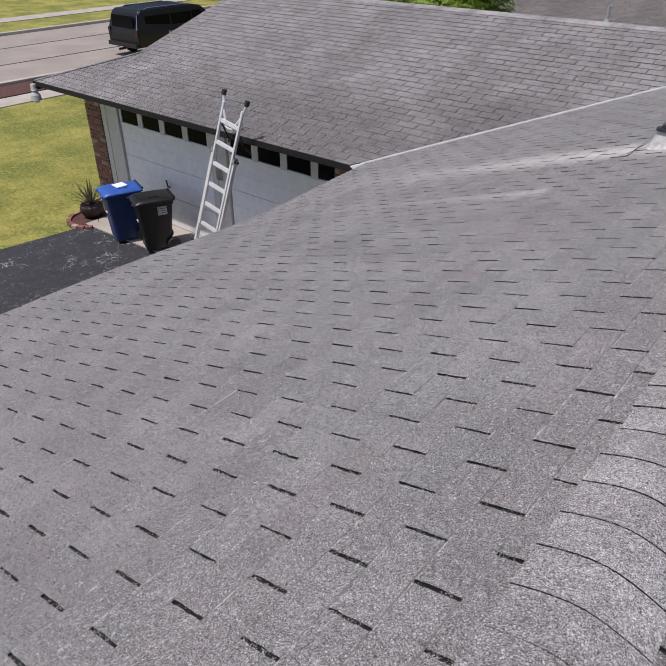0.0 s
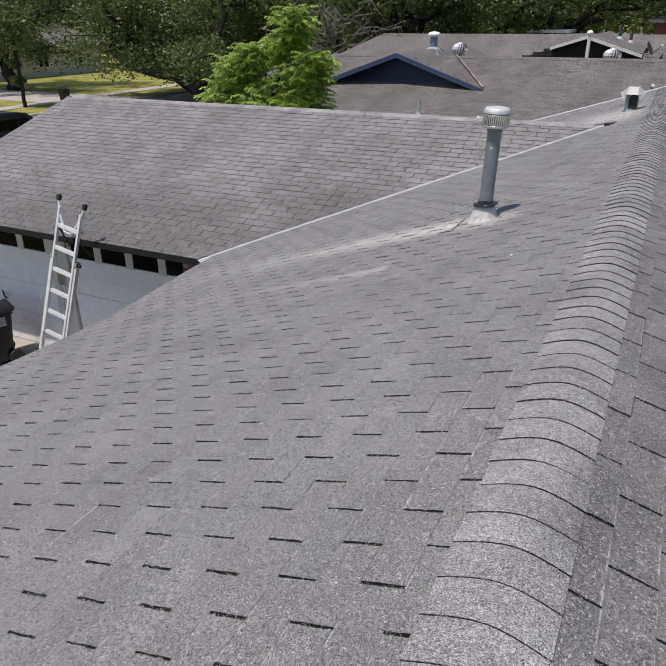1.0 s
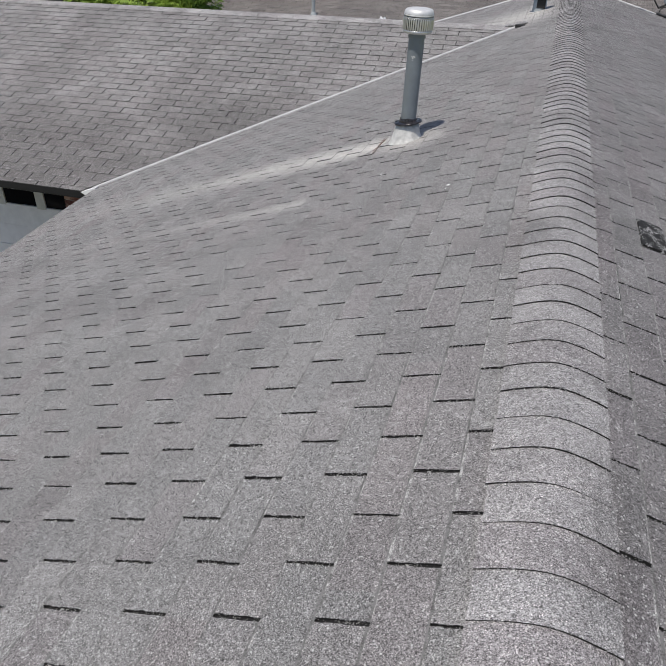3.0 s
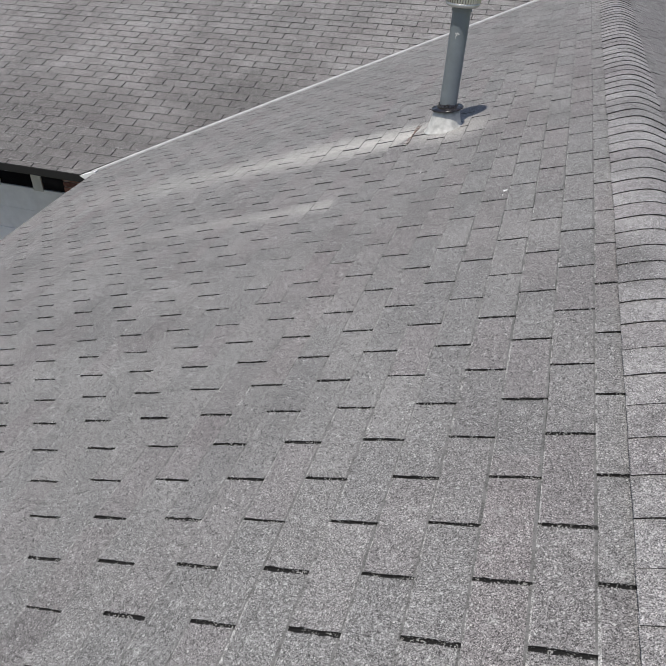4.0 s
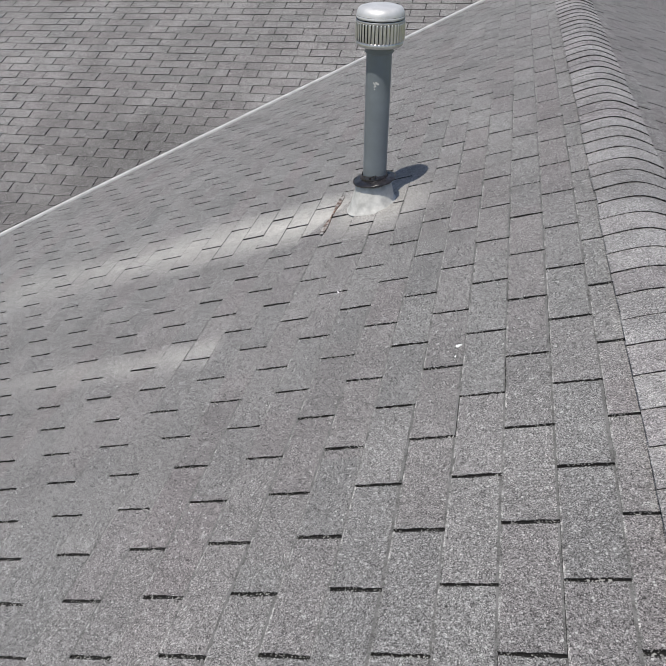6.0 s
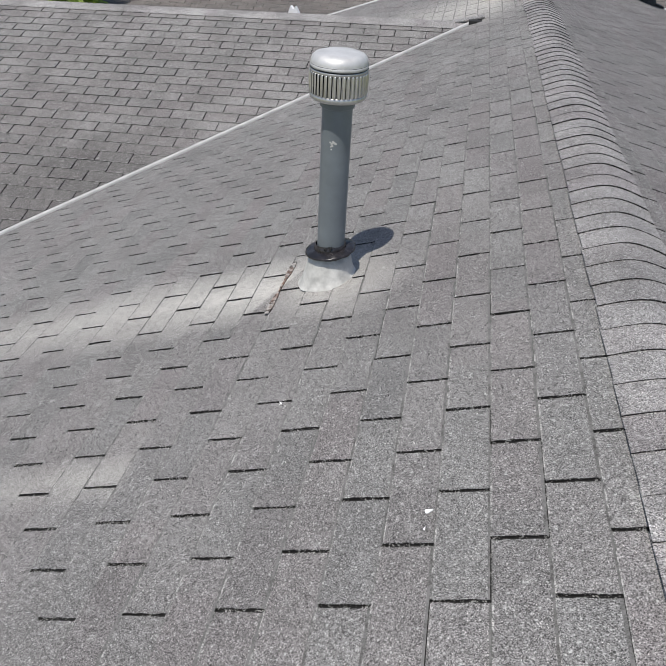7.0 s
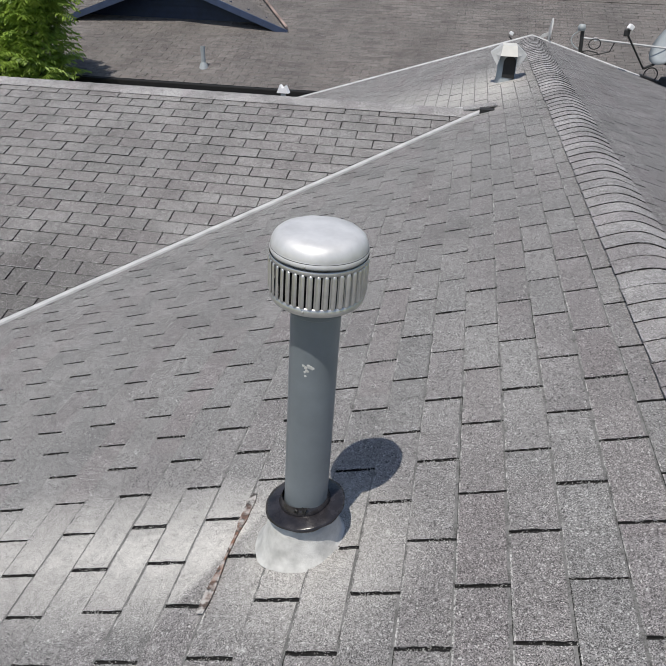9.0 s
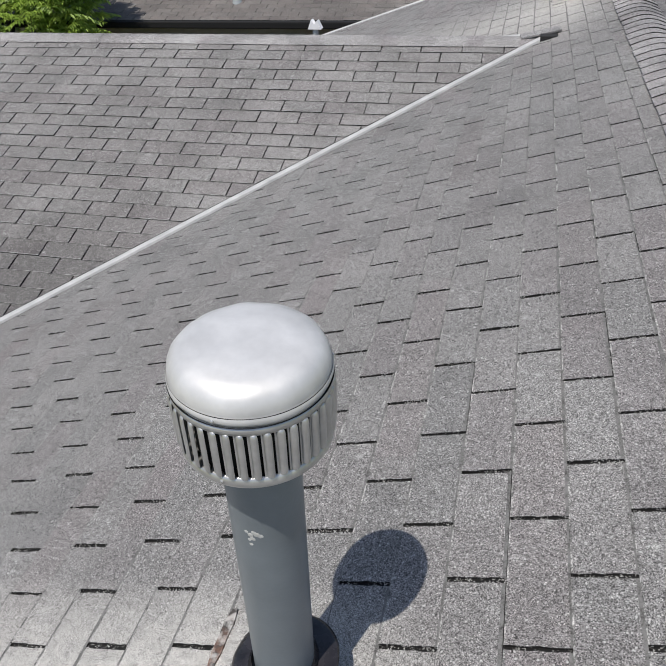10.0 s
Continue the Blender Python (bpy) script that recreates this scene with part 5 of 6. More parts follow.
def louvred_gable(parent, apex, half, m, y, siding, trim, back, roof_mat, deep=0.35, board=0.12, left=None):
    """A gable with lapped boards, rake boards and its own pitched roof running back."""
    ax, az = apex
    for sx in (-1, 1):
        reach = left if left and sx < 0 else half
        x1 = ax + sx * reach
        z1 = az - m * reach
        wedge_on("gable_roof", [(ax, y - deep, az), (ax, back, az), (x1, back, z1), (x1, y - deep, z1)], 0.07, roof_mat, parent)
        wedge_on("rake_board", [(ax, y - deep - 0.03, az + 0.01), (ax, y - deep + 0.02, az + 0.01), (x1, y - deep + 0.02, z1 + 0.01), (x1, y - deep - 0.03, z1 + 0.01)], board, trim, parent, "painted rake board")
    zb = az - m * half
    part("gable_wall", prism([(ax - half, zb - 0.3), (ax + half, zb - 0.3), (ax + half, zb - 0.06), (ax, az - 0.08), (ax - half, zb - 0.06)], y, y + 0.1), siding, parent)
    z = zb - 0.05
    while z < az - 0.2:
        w = max(0.05, (az - 0.10 - z) / m)
        bm = prism([(y - 0.03, z), (y, z + 0.005), (y, z + 0.125), (y - 0.008, z + 0.125)], ax - min(w, half), ax + min(w, half), "x")
        part("siding_board", bm, siding, parent)
        z += 0.125


def neighbour():
    h = thing("neighbour_house", "neighbouring house with a brown-grey shingle roof and navy gable", "house")
    ye, ze, m, yr = 20.6, 2.75, 0.30, 25.0
    zr = ze + m * (yr - ye)
    x0, x1 = -11.2, 13.0
    deck = wedge_on("roof_slope", [(x0, ye, ze - 0.006), (x1, ye, ze - 0.006), (x1, yr, zr - 0.006), (x0 + 1.5, yr, zr - 0.006)], 0.1, M_UNDER, h, "brown-grey shingle slope")
    c = 1 / math.sqrt(1 + m * m)
    sl = Slope((0, yr, zr), (-1, 0, 0), (0, -c, -m * c))
    s_e = (yr - ye) / c
    shingles(deck, sl, int(s_e / EXPO) + 1, 0.12, 0.04, (-x1, -x0), M_FAR, lambda p: -8.5 < p.x < -4.6 and p.y < 22.6, "shingle_field", [(0, -1, s_e + 0.02)], gap=0.007, seed=21)
    wedge_on("roof_slope", [(x0 + 1.5, yr, zr), (x1, yr, zr), (x1, 30.0, zr - 1.5), (x0, 30.0, zr - 1.5)], 0.1, M_FAR, h)
    part("ridge", prism([(yr - 0.14, zr - 0.03), (yr, zr + 0.035), (yr + 0.14, zr - 0.03)], x0 + 1.5, x1, "x"), M_FAR, h)
    part("gutter", box(x0, x1, ye - 0.10, ye + 0.0, ze - 0.12, ze - 0.01, 0.02), M_FASCIA, h, "dark gutter")
    part("wall", box(x0 + 0.6, x1 - 0.5, ye + 0.5, 29.5, 0, ze - 0.08), M_SIDING, h)
    louvred_gable(h, (-6.75, 4.25), 2.42, 0.345, 23.1, M_NAVY, M_NAVYTRIM, 29.0, M_FAR)
    a, b = Vector((-4.36, 22.80, 3.47)), Vector((-5.75, 25.0, 4.12))
    part("valley_flashing", tube([a, (a + b) / 2 + Vector((0, 0, 0.01)), b], 0.028, 6), M_FADED, h, "pale rusty valley strip")
    return h, lambda y: ze + m * (y - ye) if y < yr else zr - 0.3 * (y - yr)


nb, nb_z = neighbour()


def stack_vent(at, r, height, mat, label, cap=False):
    v = thing("stack_vent", label, "roof vent", at, group="roof pipes")
    part("pipe", lathe([(r, -0.1), (r, height), (r * 0.8, height), (r * 0.8, height - 0.05)], 16), mat, v, smooth=False)
    part("boot", lathe([(r * 2.4, -0.06), (r * 1.7, 0.05), (r * 1.05, 0.09)], 16), M_DISH, v, smooth=True)
    if cap:
        part("cap", lathe([(r * 0.9, height - 0.03), (r * 1.7, height), (r * 1.75, height + 0.05), (r * 1.2, height + 0.10), (0, height + 0.12)], 20), M_WHITE, v, smooth=True)
    return v


stack_vent((-5.50, 21.15, nb_z(21.15)), 0.04, 0.36, M_DISH, "thin grey stack pipe on the brown roof")
stack_vent((-6.78, 26.0, 4.20), 0.11, 0.40, M_FLUE, "blue-grey flue with a white cap on the ridge", True)
stack_vent((-6.35, 25.1, 4.05), 0.035, 0.22, M_DISH, "thin grey stack pipe on the ridge")
stack_vent((-2.86, 31.0, 3.60), 0.06, 0.95, M_TRIM, "pale flue pipe beside the far gable", True)


def turbine(at, size):
    t = thing("turbine_vent", "silver turbine ventilator with curved vanes", "roof vent", at, group="turbine vents")
    part("neck", lathe([(size * 0.75, -0.15), (size * 0.7, 0.12)], 18), M_DISH, t)
    bm = bmesh.new()
    n = 18
    for k in range(n):
        a = k * math.tau / n
        prev = None
        for i in range(7):
            f = i / 6
            el = (f - 0.5) * math.pi * 0.92
            r, z = size * math.cos(el) + 0.01, 0.12 + size * 0.75 + size * 0.75 * math.sin(el)
            p0 = Vector((r * math.cos(a + f * 0.5), r * math.sin(a + f * 0.5), z))
            p1 = Vector((r * 0.86 * math.cos(a + f * 0.5 + 0.25), r * 0.86 * math.sin(a + f * 0.5 + 0.25), z))
            row = (bm.verts.new(p0), bm.verts.new(p1))
            if prev:
                bm.faces.new((prev[0], prev[1], row[1], row[0]))
            prev = row
    part("vanes", bm, M_GALV, t, "curved silver vanes")
    part("core", lathe([(0, 0.12), (size * 0.6, 0.2), (size * 0.6, size * 1.3), (0, size * 1.6)], 14), M_DARK, t)
    part("top", lathe([(size * 0.4, 0.10 + size * 1.46), (size * 0.3, 0.12 + size * 1.52), (0, 0.12 + size * 1.54)], 14), M_GALV, t)
# black body added for the shade between the vanes


turbine((-5.95, 26.0, nb_z(26.0) + 0.16), 0.24)
stack_vent((-2.40, 37.5, 4.22), 0.075, 0.42, M_SLATE, "dark flue pipe on the far grey roof", False)
stack_vent((-1.95, 37.5, 4.08), 0.065, 0.36, M_SLATE, "dark flue pipe on the far grey roof", False)
turbine((-1.62, 26.0, nb_z(26.0) + 0.05), 0.24)


def far_house():
    h = thing("far_house", "further house with a grey roof and white-trimmed gable", "house")
    wedge_on("roof_slope", [(-16, 33.2, 2.6), (8, 33.2, 2.6), (8, 41, 4.3), (-14.5, 41, 4.3)], 0.1, M_FAR, h)
    wedge_on("roof_slope", [(-14.5, 41, 4.3), (8, 41, 4.3), (8, 48, 2.6), (-16, 48, 2.6)], 0.1, M_FAR, h)
    part("wall", box(-15.4, 7.4, 33.8, 47.4, 0, 2.55), M_SIDING, h)
    louvred_gable(h, (-3.14, 4.44), 2.5, 0.31, 33.0, M_BARK, M_TRIM, 41.0, M_FAR, board=0.11, left=1.25)
    return h


far_house()
dish((-1.1, 32.6, 3.62), 78, 66, 0.24)
dish((-0.35, 32.6, 3.45), 72, 62, 0.24)


def carport():
    """A pale flat canopy on posts beyond the far ridge."""
    c = thing("carport", "white flat-roofed carport on thin brown posts", "carport", (-7.3, 49.5, 0))
    part("roof", box(-1.3, 1.2, 0.0, 2.6, 4.16, 4.32, 0.02), M_WHITE, c)
    for x in (-1.2, -0.4, 0.4, 1.1):
        for y in (0.1, 2.5):
            part("post", box(x - 0.06, x + 0.06, y - 0.06, y + 0.06, -0.05, 4.16), M_FADED, c, "faded brown post")


carport()
rh = thing("red_house", "red-brown walled house behind the palms", "house")
part("wall", box(-1.6, 9.0, 50.0, 58.0, 0, 4.8), M_REDWALL, rh)
wedge_on("roof", [(-2.0, 49.6, 4.8), (9.4, 49.6, 4.8), (9.4, 54, 5.0), (-2.0, 54, 5.0)], 0.12, M_FAR, rh)
wb = part("fence", box(-7.5, -2.2, 50.5, 50.6, 0.0, 4.12), M_TRIM, label="pale boarded fence behind the far roof")
tagged(wb, category="fence")


def street_house(name, x0, x1, y0, y1, mat, label):
    h = thing(name, label, "house")
    part("wall", box(x0, x1, y0, y1, 0, 2.7), mat, h)
    wedge_on("roof", [(x1 + 0.6, y0 - 0.6, 2.7), (x1 + 0.6, y1 + 0.6, 2.7), ((x0 + x1) / 2, y1 + 0.6, 4.6), ((x0 + x1) / 2, y0 - 0.6, 4.6)], 0.15, M_FAR, h)
    wedge_on("roof", [(x0 - 0.6, y0 - 0.6, 2.7), ((x0 + x1) / 2, y0 - 0.6, 4.6), ((x0 + x1) / 2, y1 + 0.6, 4.6), (x0 - 0.6, y1 + 0.6, 2.7)], 0.15, M_FAR, h)
    for k in range(3):
        yw = y0 + (k + 0.7) * (y1 - y0) / 3.4
        w = part("window", box(x1 - 0.02, x1 + 0.03, yw - 0.6, yw + 0.6, 0.9, 2.1, 0.01), M_GLASS, h)
        for dy in (-0.62, 0.0, 0.62):
            part("window_frame", box(x1 + 0.01, x1 + 0.06, yw + dy - 0.04, yw + dy + 0.04, 0.86, 2.14, 0.006), M_WHITE, w)
        part("sill", box(x1 + 0.01, x1 + 0.10, yw - 0.7, yw + 0.7, 0.80, 0.87, 0.008), M_WHITE, w)
    part("corner_post", box(x1, x1 + 0.12, y0 - 0.06, y0 + 0.08, 0, 2.7, 0.01), M_RUST, h)
    return h


street_house("street_house", -64, -53, 26, 41, M_PINK, "pinkish rendered house across the street")
street_house("pale_house", -66, -55, 47, 62, M_SIDING, "pale siding house across the street")


# ---- trees ----


def leaf_cards(bm_v, bm_f, centre, radius, count, size, rnd, flat=0.75):
    """Scatter folded leaf sprays in a ragged ball, denser to its outside."""
    for _ in range(count):
        d = Vector((rnd.gauss(0, 1), rnd.gauss(0, 1), rnd.gauss(0, 1)))
        d.normalize()
        r = radius * (0.35 + 0.65 * rnd.random() ** 0.5) * (0.8 + 0.4 * noise.noise(d * 2.3 + centre * 0.7))
        p = centre + Vector((d.x * r, d.y * r, d.z * r * flat))
        a = Vector((rnd.gauss(0, 1), rnd.gauss(0, 1), rnd.gauss(0, 0.6))).normalized()
        b = a.cross(Vector((rnd.gauss(0, 1), rnd.gauss(0, 1), rnd.gauss(0, 1)))).normalized()
        s = size * rnd.uniform(0.6, 1.3)
        i = len(bm_v)
        bm_v += [p - a * s, p + b * s * 0.5, p + a * s, p - b * s * 0.5 + Vector((0, 0, -0.2 * s))]
        bm_f += [(i, i + 1, i + 2), (i, i + 2, i + 3)]


def limb_path(a, b, bend, rnd, n=7):
    a, b = Vector(a), Vector(b)
    return [a + (b - a) * f + Vector((rnd.uniform(-1, 1), rnd.uniform(-1, 1), rnd.uniform(-0.4, 1))) * bend * math.sin(f * math.pi) for f in [i / n for i in range(n + 1)]]


def oak(at, height, spread, low, seed, leaves=9000, trunk_r=0.45, lean=(0, 0)):
    """A broad live oak: leaning trunk, long limbs, ragged dark crown."""
    rnd = random.Random(seed)
    leaves = int(leaves * 1.6)
    t = thing("oak_tree", "large spreading oak with a dense dark crown", "tree", at, group="oaks along the street")
    fork = Vector((lean[0], lean[1], height * 0.32))
    part("trunk", tube(limb_path((0, 0, -0.2), fork, 0.25, rnd), [trunk_r * (1.25 - 0.75 * i / 7) for i in range(8)], 10), M_BARK, t, smooth=True)
    vs, fs = [], []
    bm = bmesh.new()
    n = 9
    for k in range(n):
        a = k * math.tau / n + rnd.uniform(-0.3, 0.3)
        out = spread * rnd.uniform(0.55, 0.95)
        tip = Vector((math.cos(a) * out, math.sin(a) * out, rnd.uniform(low + 0.8, height * 0.9)))
        pts = limb_path(fork, tip, spread * 0.14, rnd)
        add_tube(bm, pts, [trunk_r * 0.55 * (1 - 0.85 * i / 7) for i in range(8)], 7)
        for j in range(6):
            q = pts[3 + j % 5]
            tw = q + Vector((rnd.uniform(-1, 1), rnd.uniform(-1, 1), rnd.uniform(-0.4, 0.9))) * spread * 0.28
            add_tube(bm, limb_path(q, tw, 0.2, rnd, 4), [0.07 - 0.012 * i for i in range(5)], 5)
            leaf_cards(vs, fs, tw, spread * rnd.uniform(0.16, 0.30), leaves // (n * 6), 0.118, rnd)
        leaf_cards(vs, fs, tip, spread * rnd.uniform(0.2, 0.32), leaves // (n * 3), 0.118, rnd)
    for _ in range(8):
        c = Vector((rnd.uniform(-0.5, 0.5) * spread, rnd.uniform(-0.5, 0.5) * spread, height * rnd.uniform(0.6, 0.95)))
        leaf_cards(vs, fs, c, spread * 0.33, leaves // 26, 0.14, rnd)
    tagged(part("branchwork", bm, M_BARK, t, smooth=True), kind="stuff")
    part("crown", data_mesh("crown", vs, fs, None, [M_OAKLEAF]), M_OAKLEAF, t, "dark green oak leaves")
    return t


for i, (x, y, h, s, lo, n) in enumerate(((-29.0, 45.5, 9, 9.0, 1.4, 16000), (-25, 49, 10, 8.5, 1.0, 15000), (-15.5, 47, 10, 7.5, 2.2, 14000), (-7.5, 53, 10, 7.5, 3.2, 12000),
                                      (1.5, 60, 11, 8.0, 4.0, 12000), (11, 52, 10, 7.5, 3.0, 9000), (-47, 44, 9, 7.5, 1.4, 12000), (-33, 62, 11, 9.0, 1.0, 12000), (-20, 66, 12, 9.5, 1.0, 12000), (-62, 66, 11, 9, 1.5, 8000), (-8, 72, 12, 9, 1.0, 9000))):
    oak((x, y, 0), h, s, lo, 40 + i, n, 0.5, (1.6 if i == 1 else -6.0 if i == 0 else 0.0, -0.4))


def leaning_trunk():
    """The long low limb of the oak that stretches over the far lawn."""
    rnd = random.Random(77)
    t = thing("fallen_limb", "long dark oak trunk leaning low over the lawn", "tree")
    part("trunk", tube([(-26.4, 41.5, -0.2), (-26.8, 41.5, 0.7), (-27.5, 41.6, 1.45), (-29.5, 42.3, 1.85), (-32.0, 43.2, 1.9), (-34.8, 44, 2.2), (-37.5, 45, 3.0)], [0.85, 0.75, 0.64, 0.58, 0.52, 0.45, 0.22], 12), M_BARK, t, smooth=True)
    for a, b in (((-26.8, 41.8, 1.2), (-25.2, 42.5, 6.5)), ((-30.5, 43.0, 2.2), (-30.5, 44, 5.5)), ((-33.5, 44, 2.6), (-35, 43.5, 5))):
        part("limb", tube(limb_path(a, b, 0.5, rnd), [0.32 - 0.03 * i for i in range(8)], 8), M_BARK, t, smooth=True)


leaning_trunk()


def bare_twigs():
    rnd = random.Random(12)
    t = thing("bare_tree", "bare grey twiggy branches before the oaks", "tree", (-17.5, 41.0, 0))
    part("trunk", tube(limb_path((0, 0, -0.2), (0.2, 0.3, 4.2), 0.2, rnd), [0.24 - 0.02 * i for i in range(8)], 8), M_BARK, t, smooth=True)
    bm = bmesh.new()
    for _ in range(26):
        a = Vector((rnd.uniform(-0.2, 0.2), 0, rnd.uniform(2.5, 4.5)))
        b = a + Vector((rnd.uniform(-4.5, 4.5), rnd.uniform(-2, 1), rnd.uniform(-0.6, 2.2)))
        pts = limb_path(a, b, 0.5, rnd)
        add_tube(bm, pts, [0.06 - 0.006 * i for i in range(8)], 4)
        for _ in range(8):
            q = pts[rnd.randrange(2, 8)]
            e = q + Vector((rnd.uniform(-0.9, 0.9), rnd.uniform(-0.5, 0.5), rnd.uniform(-1.1, 0.4)))
            add_tube(bm, limb_path(q, e, 0.15, rnd, 4), [0.016, 0.014, 0.012, 0.009, 0.006], 3)
    tagged(part("twigs", bm, M_TWIG, t, "bare grey twigs"), kind="stuff")


bare_twigs()


def lime_tree():
    """Young tree with long feathered leaves between the two houses."""
    rnd = random.Random(31)
    t = thing("feather_leaf_tree", "young bright green tree with long feathered leaves", "tree", (-9.3, 19.95, 0))
    part("trunk", tube(limb_path((0, 0, -0.1), (0.1, 0, 2.4), 0.06, rnd), [0.11 - 0.006 * i for i in range(8)], 8), M_BARK, t, smooth=True)
    vs, fs = [], []
    bm = bmesh.new()
    shoots = [((0.0, 0.0, 2.2), (0.85, 0.0, 5.25)), ((0, 0, 2.2), (-0.55, 0.1, 4.55)), ((0, 0, 2.0), (-1.45, -0.1, 3.7)), ((0, 0, 2.0), (1.5, 0.1, 3.9)), ((0, 0, 1.9), (0.3, -0.9, 3.5)),
              ((0, 0, 1.9), (-0.6, 0.9, 3.9)), ((0, 0, 2.0), (0.9, 0.8, 4.1)), ((0, 0, 1.8), (1.2, -0.6, 3.2)), ((0, 0, 1.8), (-1.2, -0.6, 3.1)), ((0, 0, 2.2), (0.15, 0.2, 4.2)), ((0, 0, 1.9), (1.6, -0.2, 3.0))]
    lobes = [((-0.55, 0, 3.85), 0.55, 0.50), ((-1.05, -0.1, 3.25), 0.55, 0.5), ((1.20, 0, 3.70), 0.55, 0.5), ((0.95, 0, 4.95), 0.36, 0.42), ((0.75, 0.1, 4.45), 0.36, 0.4), ((-0.1, 0, 4.25), 0.36, 0.36), ((1.5, 0, 4.05), 0.38, 0.36), ((0.1, -0.3, 2.8), 1.2, 0.75), ((0.35, 0.1, 3.4), 0.6, 0.5), ((1.3, -0.1, 3.0), 0.6, 0.5)]
    for a, b in shoots:
        pts = limb_path(a, b, 0.12, rnd, 8)
        add_tube(bm, pts, [0.05 - 0.005 * i for i in range(9)], 6)
        for _ in range(210):
            lobe = lobes[rnd.randrange(len(lobes))]
            w = Vector((rnd.gauss(0, 1), rnd.gauss(0, 1), rnd.gauss(0, 1))).normalized() * (0.45 + 0.55 * rnd.random())
            q = Vector(lobe[0]) + Vector((w.x * lobe[1], w.y * lobe[1], w.z * lobe[2]))
            az, ln = rnd.uniform(0, math.tau), rnd.uniform(0.26, 0.46)
            out = Vector((math.cos(az), math.sin(az), 0))
            side = Vector((-math.sin(az), math.cos(az), 0))
            up = rnd.uniform(0.0, 0.9)
            for j in range(1, 10):
                f = j / 9
                c = q + out * ln * f + Vector((0, 0, ln * (up * f - 0.45 * f * f)))
                for s in (-1, 1):
                    tip = c + side * s * 0.095 * (1.15 - 0.5 * f) + out * 0.045 + Vector((0, 0, -0.05 + 0.04 * rnd.uniform(-1, 1)))
                    w = out * 0.021
                    i = len(vs)
                    mid = (c + tip) / 2
                    vs += [c, mid + w + Vector((0, 0, 0.008)), tip, mid - w]
                    fs.append((i, i + 1, i + 2, i + 3))
    tagged(part("branchwork", bm, M_BARK, t, smooth=True), kind="stuff")
    part("crown", data_mesh("crown", vs, fs, None, [M_LIME]), M_LIME, t, "bright green feathered leaves")


lime_tree()


def palm(at, height, seed):
    rnd = random.Random(seed)
    t = thing("palm_tree", "palm with long drooping green fronds", "tree", at, group="palms beyond the roofs")
    part("trunk", tube([(0, 0, -0.2), (0.1, 0, height * 0.5), (0, 0, height)], [0.2, 0.16, 0.15], 10), M_BARK, t)
    vs, fs = [], []
    for _ in range(84):
        az, ln, up = rnd.uniform(0, math.tau), rnd.uniform(1.5, 3.0), rnd.uniform(-0.7, 1.05)
        out, side = Vector((math.cos(az), math.sin(az), 0)), Vector((-math.sin(az), math.cos(az), 0))
        for j in range(1, 26):
            f = j / 25
            c = Vector((0, 0, height)) + out * ln * f * (1 - 0.2 * f) + Vector((0, 0, ln * (up * f - 1.15 * f * f)))
            for s in (-1, 1):
                tip = c + side * s * 0.30 * (1.1 - f * 0.6) * rnd.uniform(0.3, 1.4) + out * rnd.uniform(0.0, 0.34) + Vector((0, 0, -rnd.uniform(0.25, 0.95)))
                i = len(vs)
                w = out * 0.030
                vs += [c - w, c + w, tip]
                fs.append((i, i + 1, i + 2))
    part("fronds", data_mesh("fronds", vs, fs, None, [M_PALM]), M_PALM, t, "drooping green fronds")


palm((1.75, 36.0, 0), 5.5, 3)
palm((3.4, 37.5, 0), 5.2, 4)


def woods():
    """Far belt of trees that closes the view."""
    rnd = random.Random(90)
    vs, fs = [], []
    for k in range(90):
        a = radians(-75 + 165 * k / 89)
        r = rnd.uniform(88, 112)
        c = Vector((-math.sin(a) * r, math.cos(a) * r, 0))
        for z in (2.0, 4.5, 7.0, 9.0):
            leaf_cards(vs, fs, c + Vector((rnd.uniform(-2, 2), rnd.uniform(-2, 2), z)), rnd.uniform(2.6, 4.4), 70, 0.6, rnd)
    ob = part("far_woods", data_mesh("far_woods", vs, fs, None, [M_OAKLEAF]), M_OAKLEAF, label="dark belt of distant trees")
    tagged(ob, category="trees", kind="stuff")


woods()


def bush(at, r, seed, mat, label):
    rnd = random.Random(seed)
    b = thing("bush", label, "bush", at, group="bushes by the pink house")
    part("stem", tube([(0, 0, -0.1), (0, 0, r)], 0.06), M_BARK, b)
    vs, fs = [], []
    leaf_cards(vs, fs, Vector((0, 0, r)), r * 1.1, 1800, 0.09, rnd, 1.0)
    part("leaves", data_mesh("leaves", vs, fs, None, [mat]), mat, b)


bush((-51.2, 30.5, 0), 1.1, 1, M_OAKLEAF, "dark clipped round bush by a pink wall")
bush((-51.0, 34.5, 0), 1.0, 2, M_BLADE, "brownish clipped bush by a pink wall")


def young_tree():
    rnd = random.Random(6)
    t = thing("street_tree", "small street tree with a leafy lump on its trunk", "tree", (-37.0, 36.2, 0))
    part("trunk", tube(limb_path((0, 0, -0.1), (0, 0, 4.0), 0.08, rnd), 0.12, 8), M_BARK, t, smooth=True)
    vs, fs = [], []
    for z, r, n in ((1.6, 0.55, 500), (2.6, 0.5, 400), (4.2, 1.5, 1600), (5.2, 1.7, 1500), (4.6, 2.2, 1200)):
        leaf_cards(vs, fs, Vector((rnd.uniform(-0.3, 0.3), 0, z)), r, n, 0.10, rnd)
    part("crown", data_mesh("crown", vs, fs, None, [M_OAKLEAF]), M_OAKLEAF, t)


young_tree()
far_bin = wheelie_bin((-35.6, 38.2, 0.03), 80, M_BLACK, M_BLACK, "black wheeled bin at the far kerb")


# ---- parked van ----


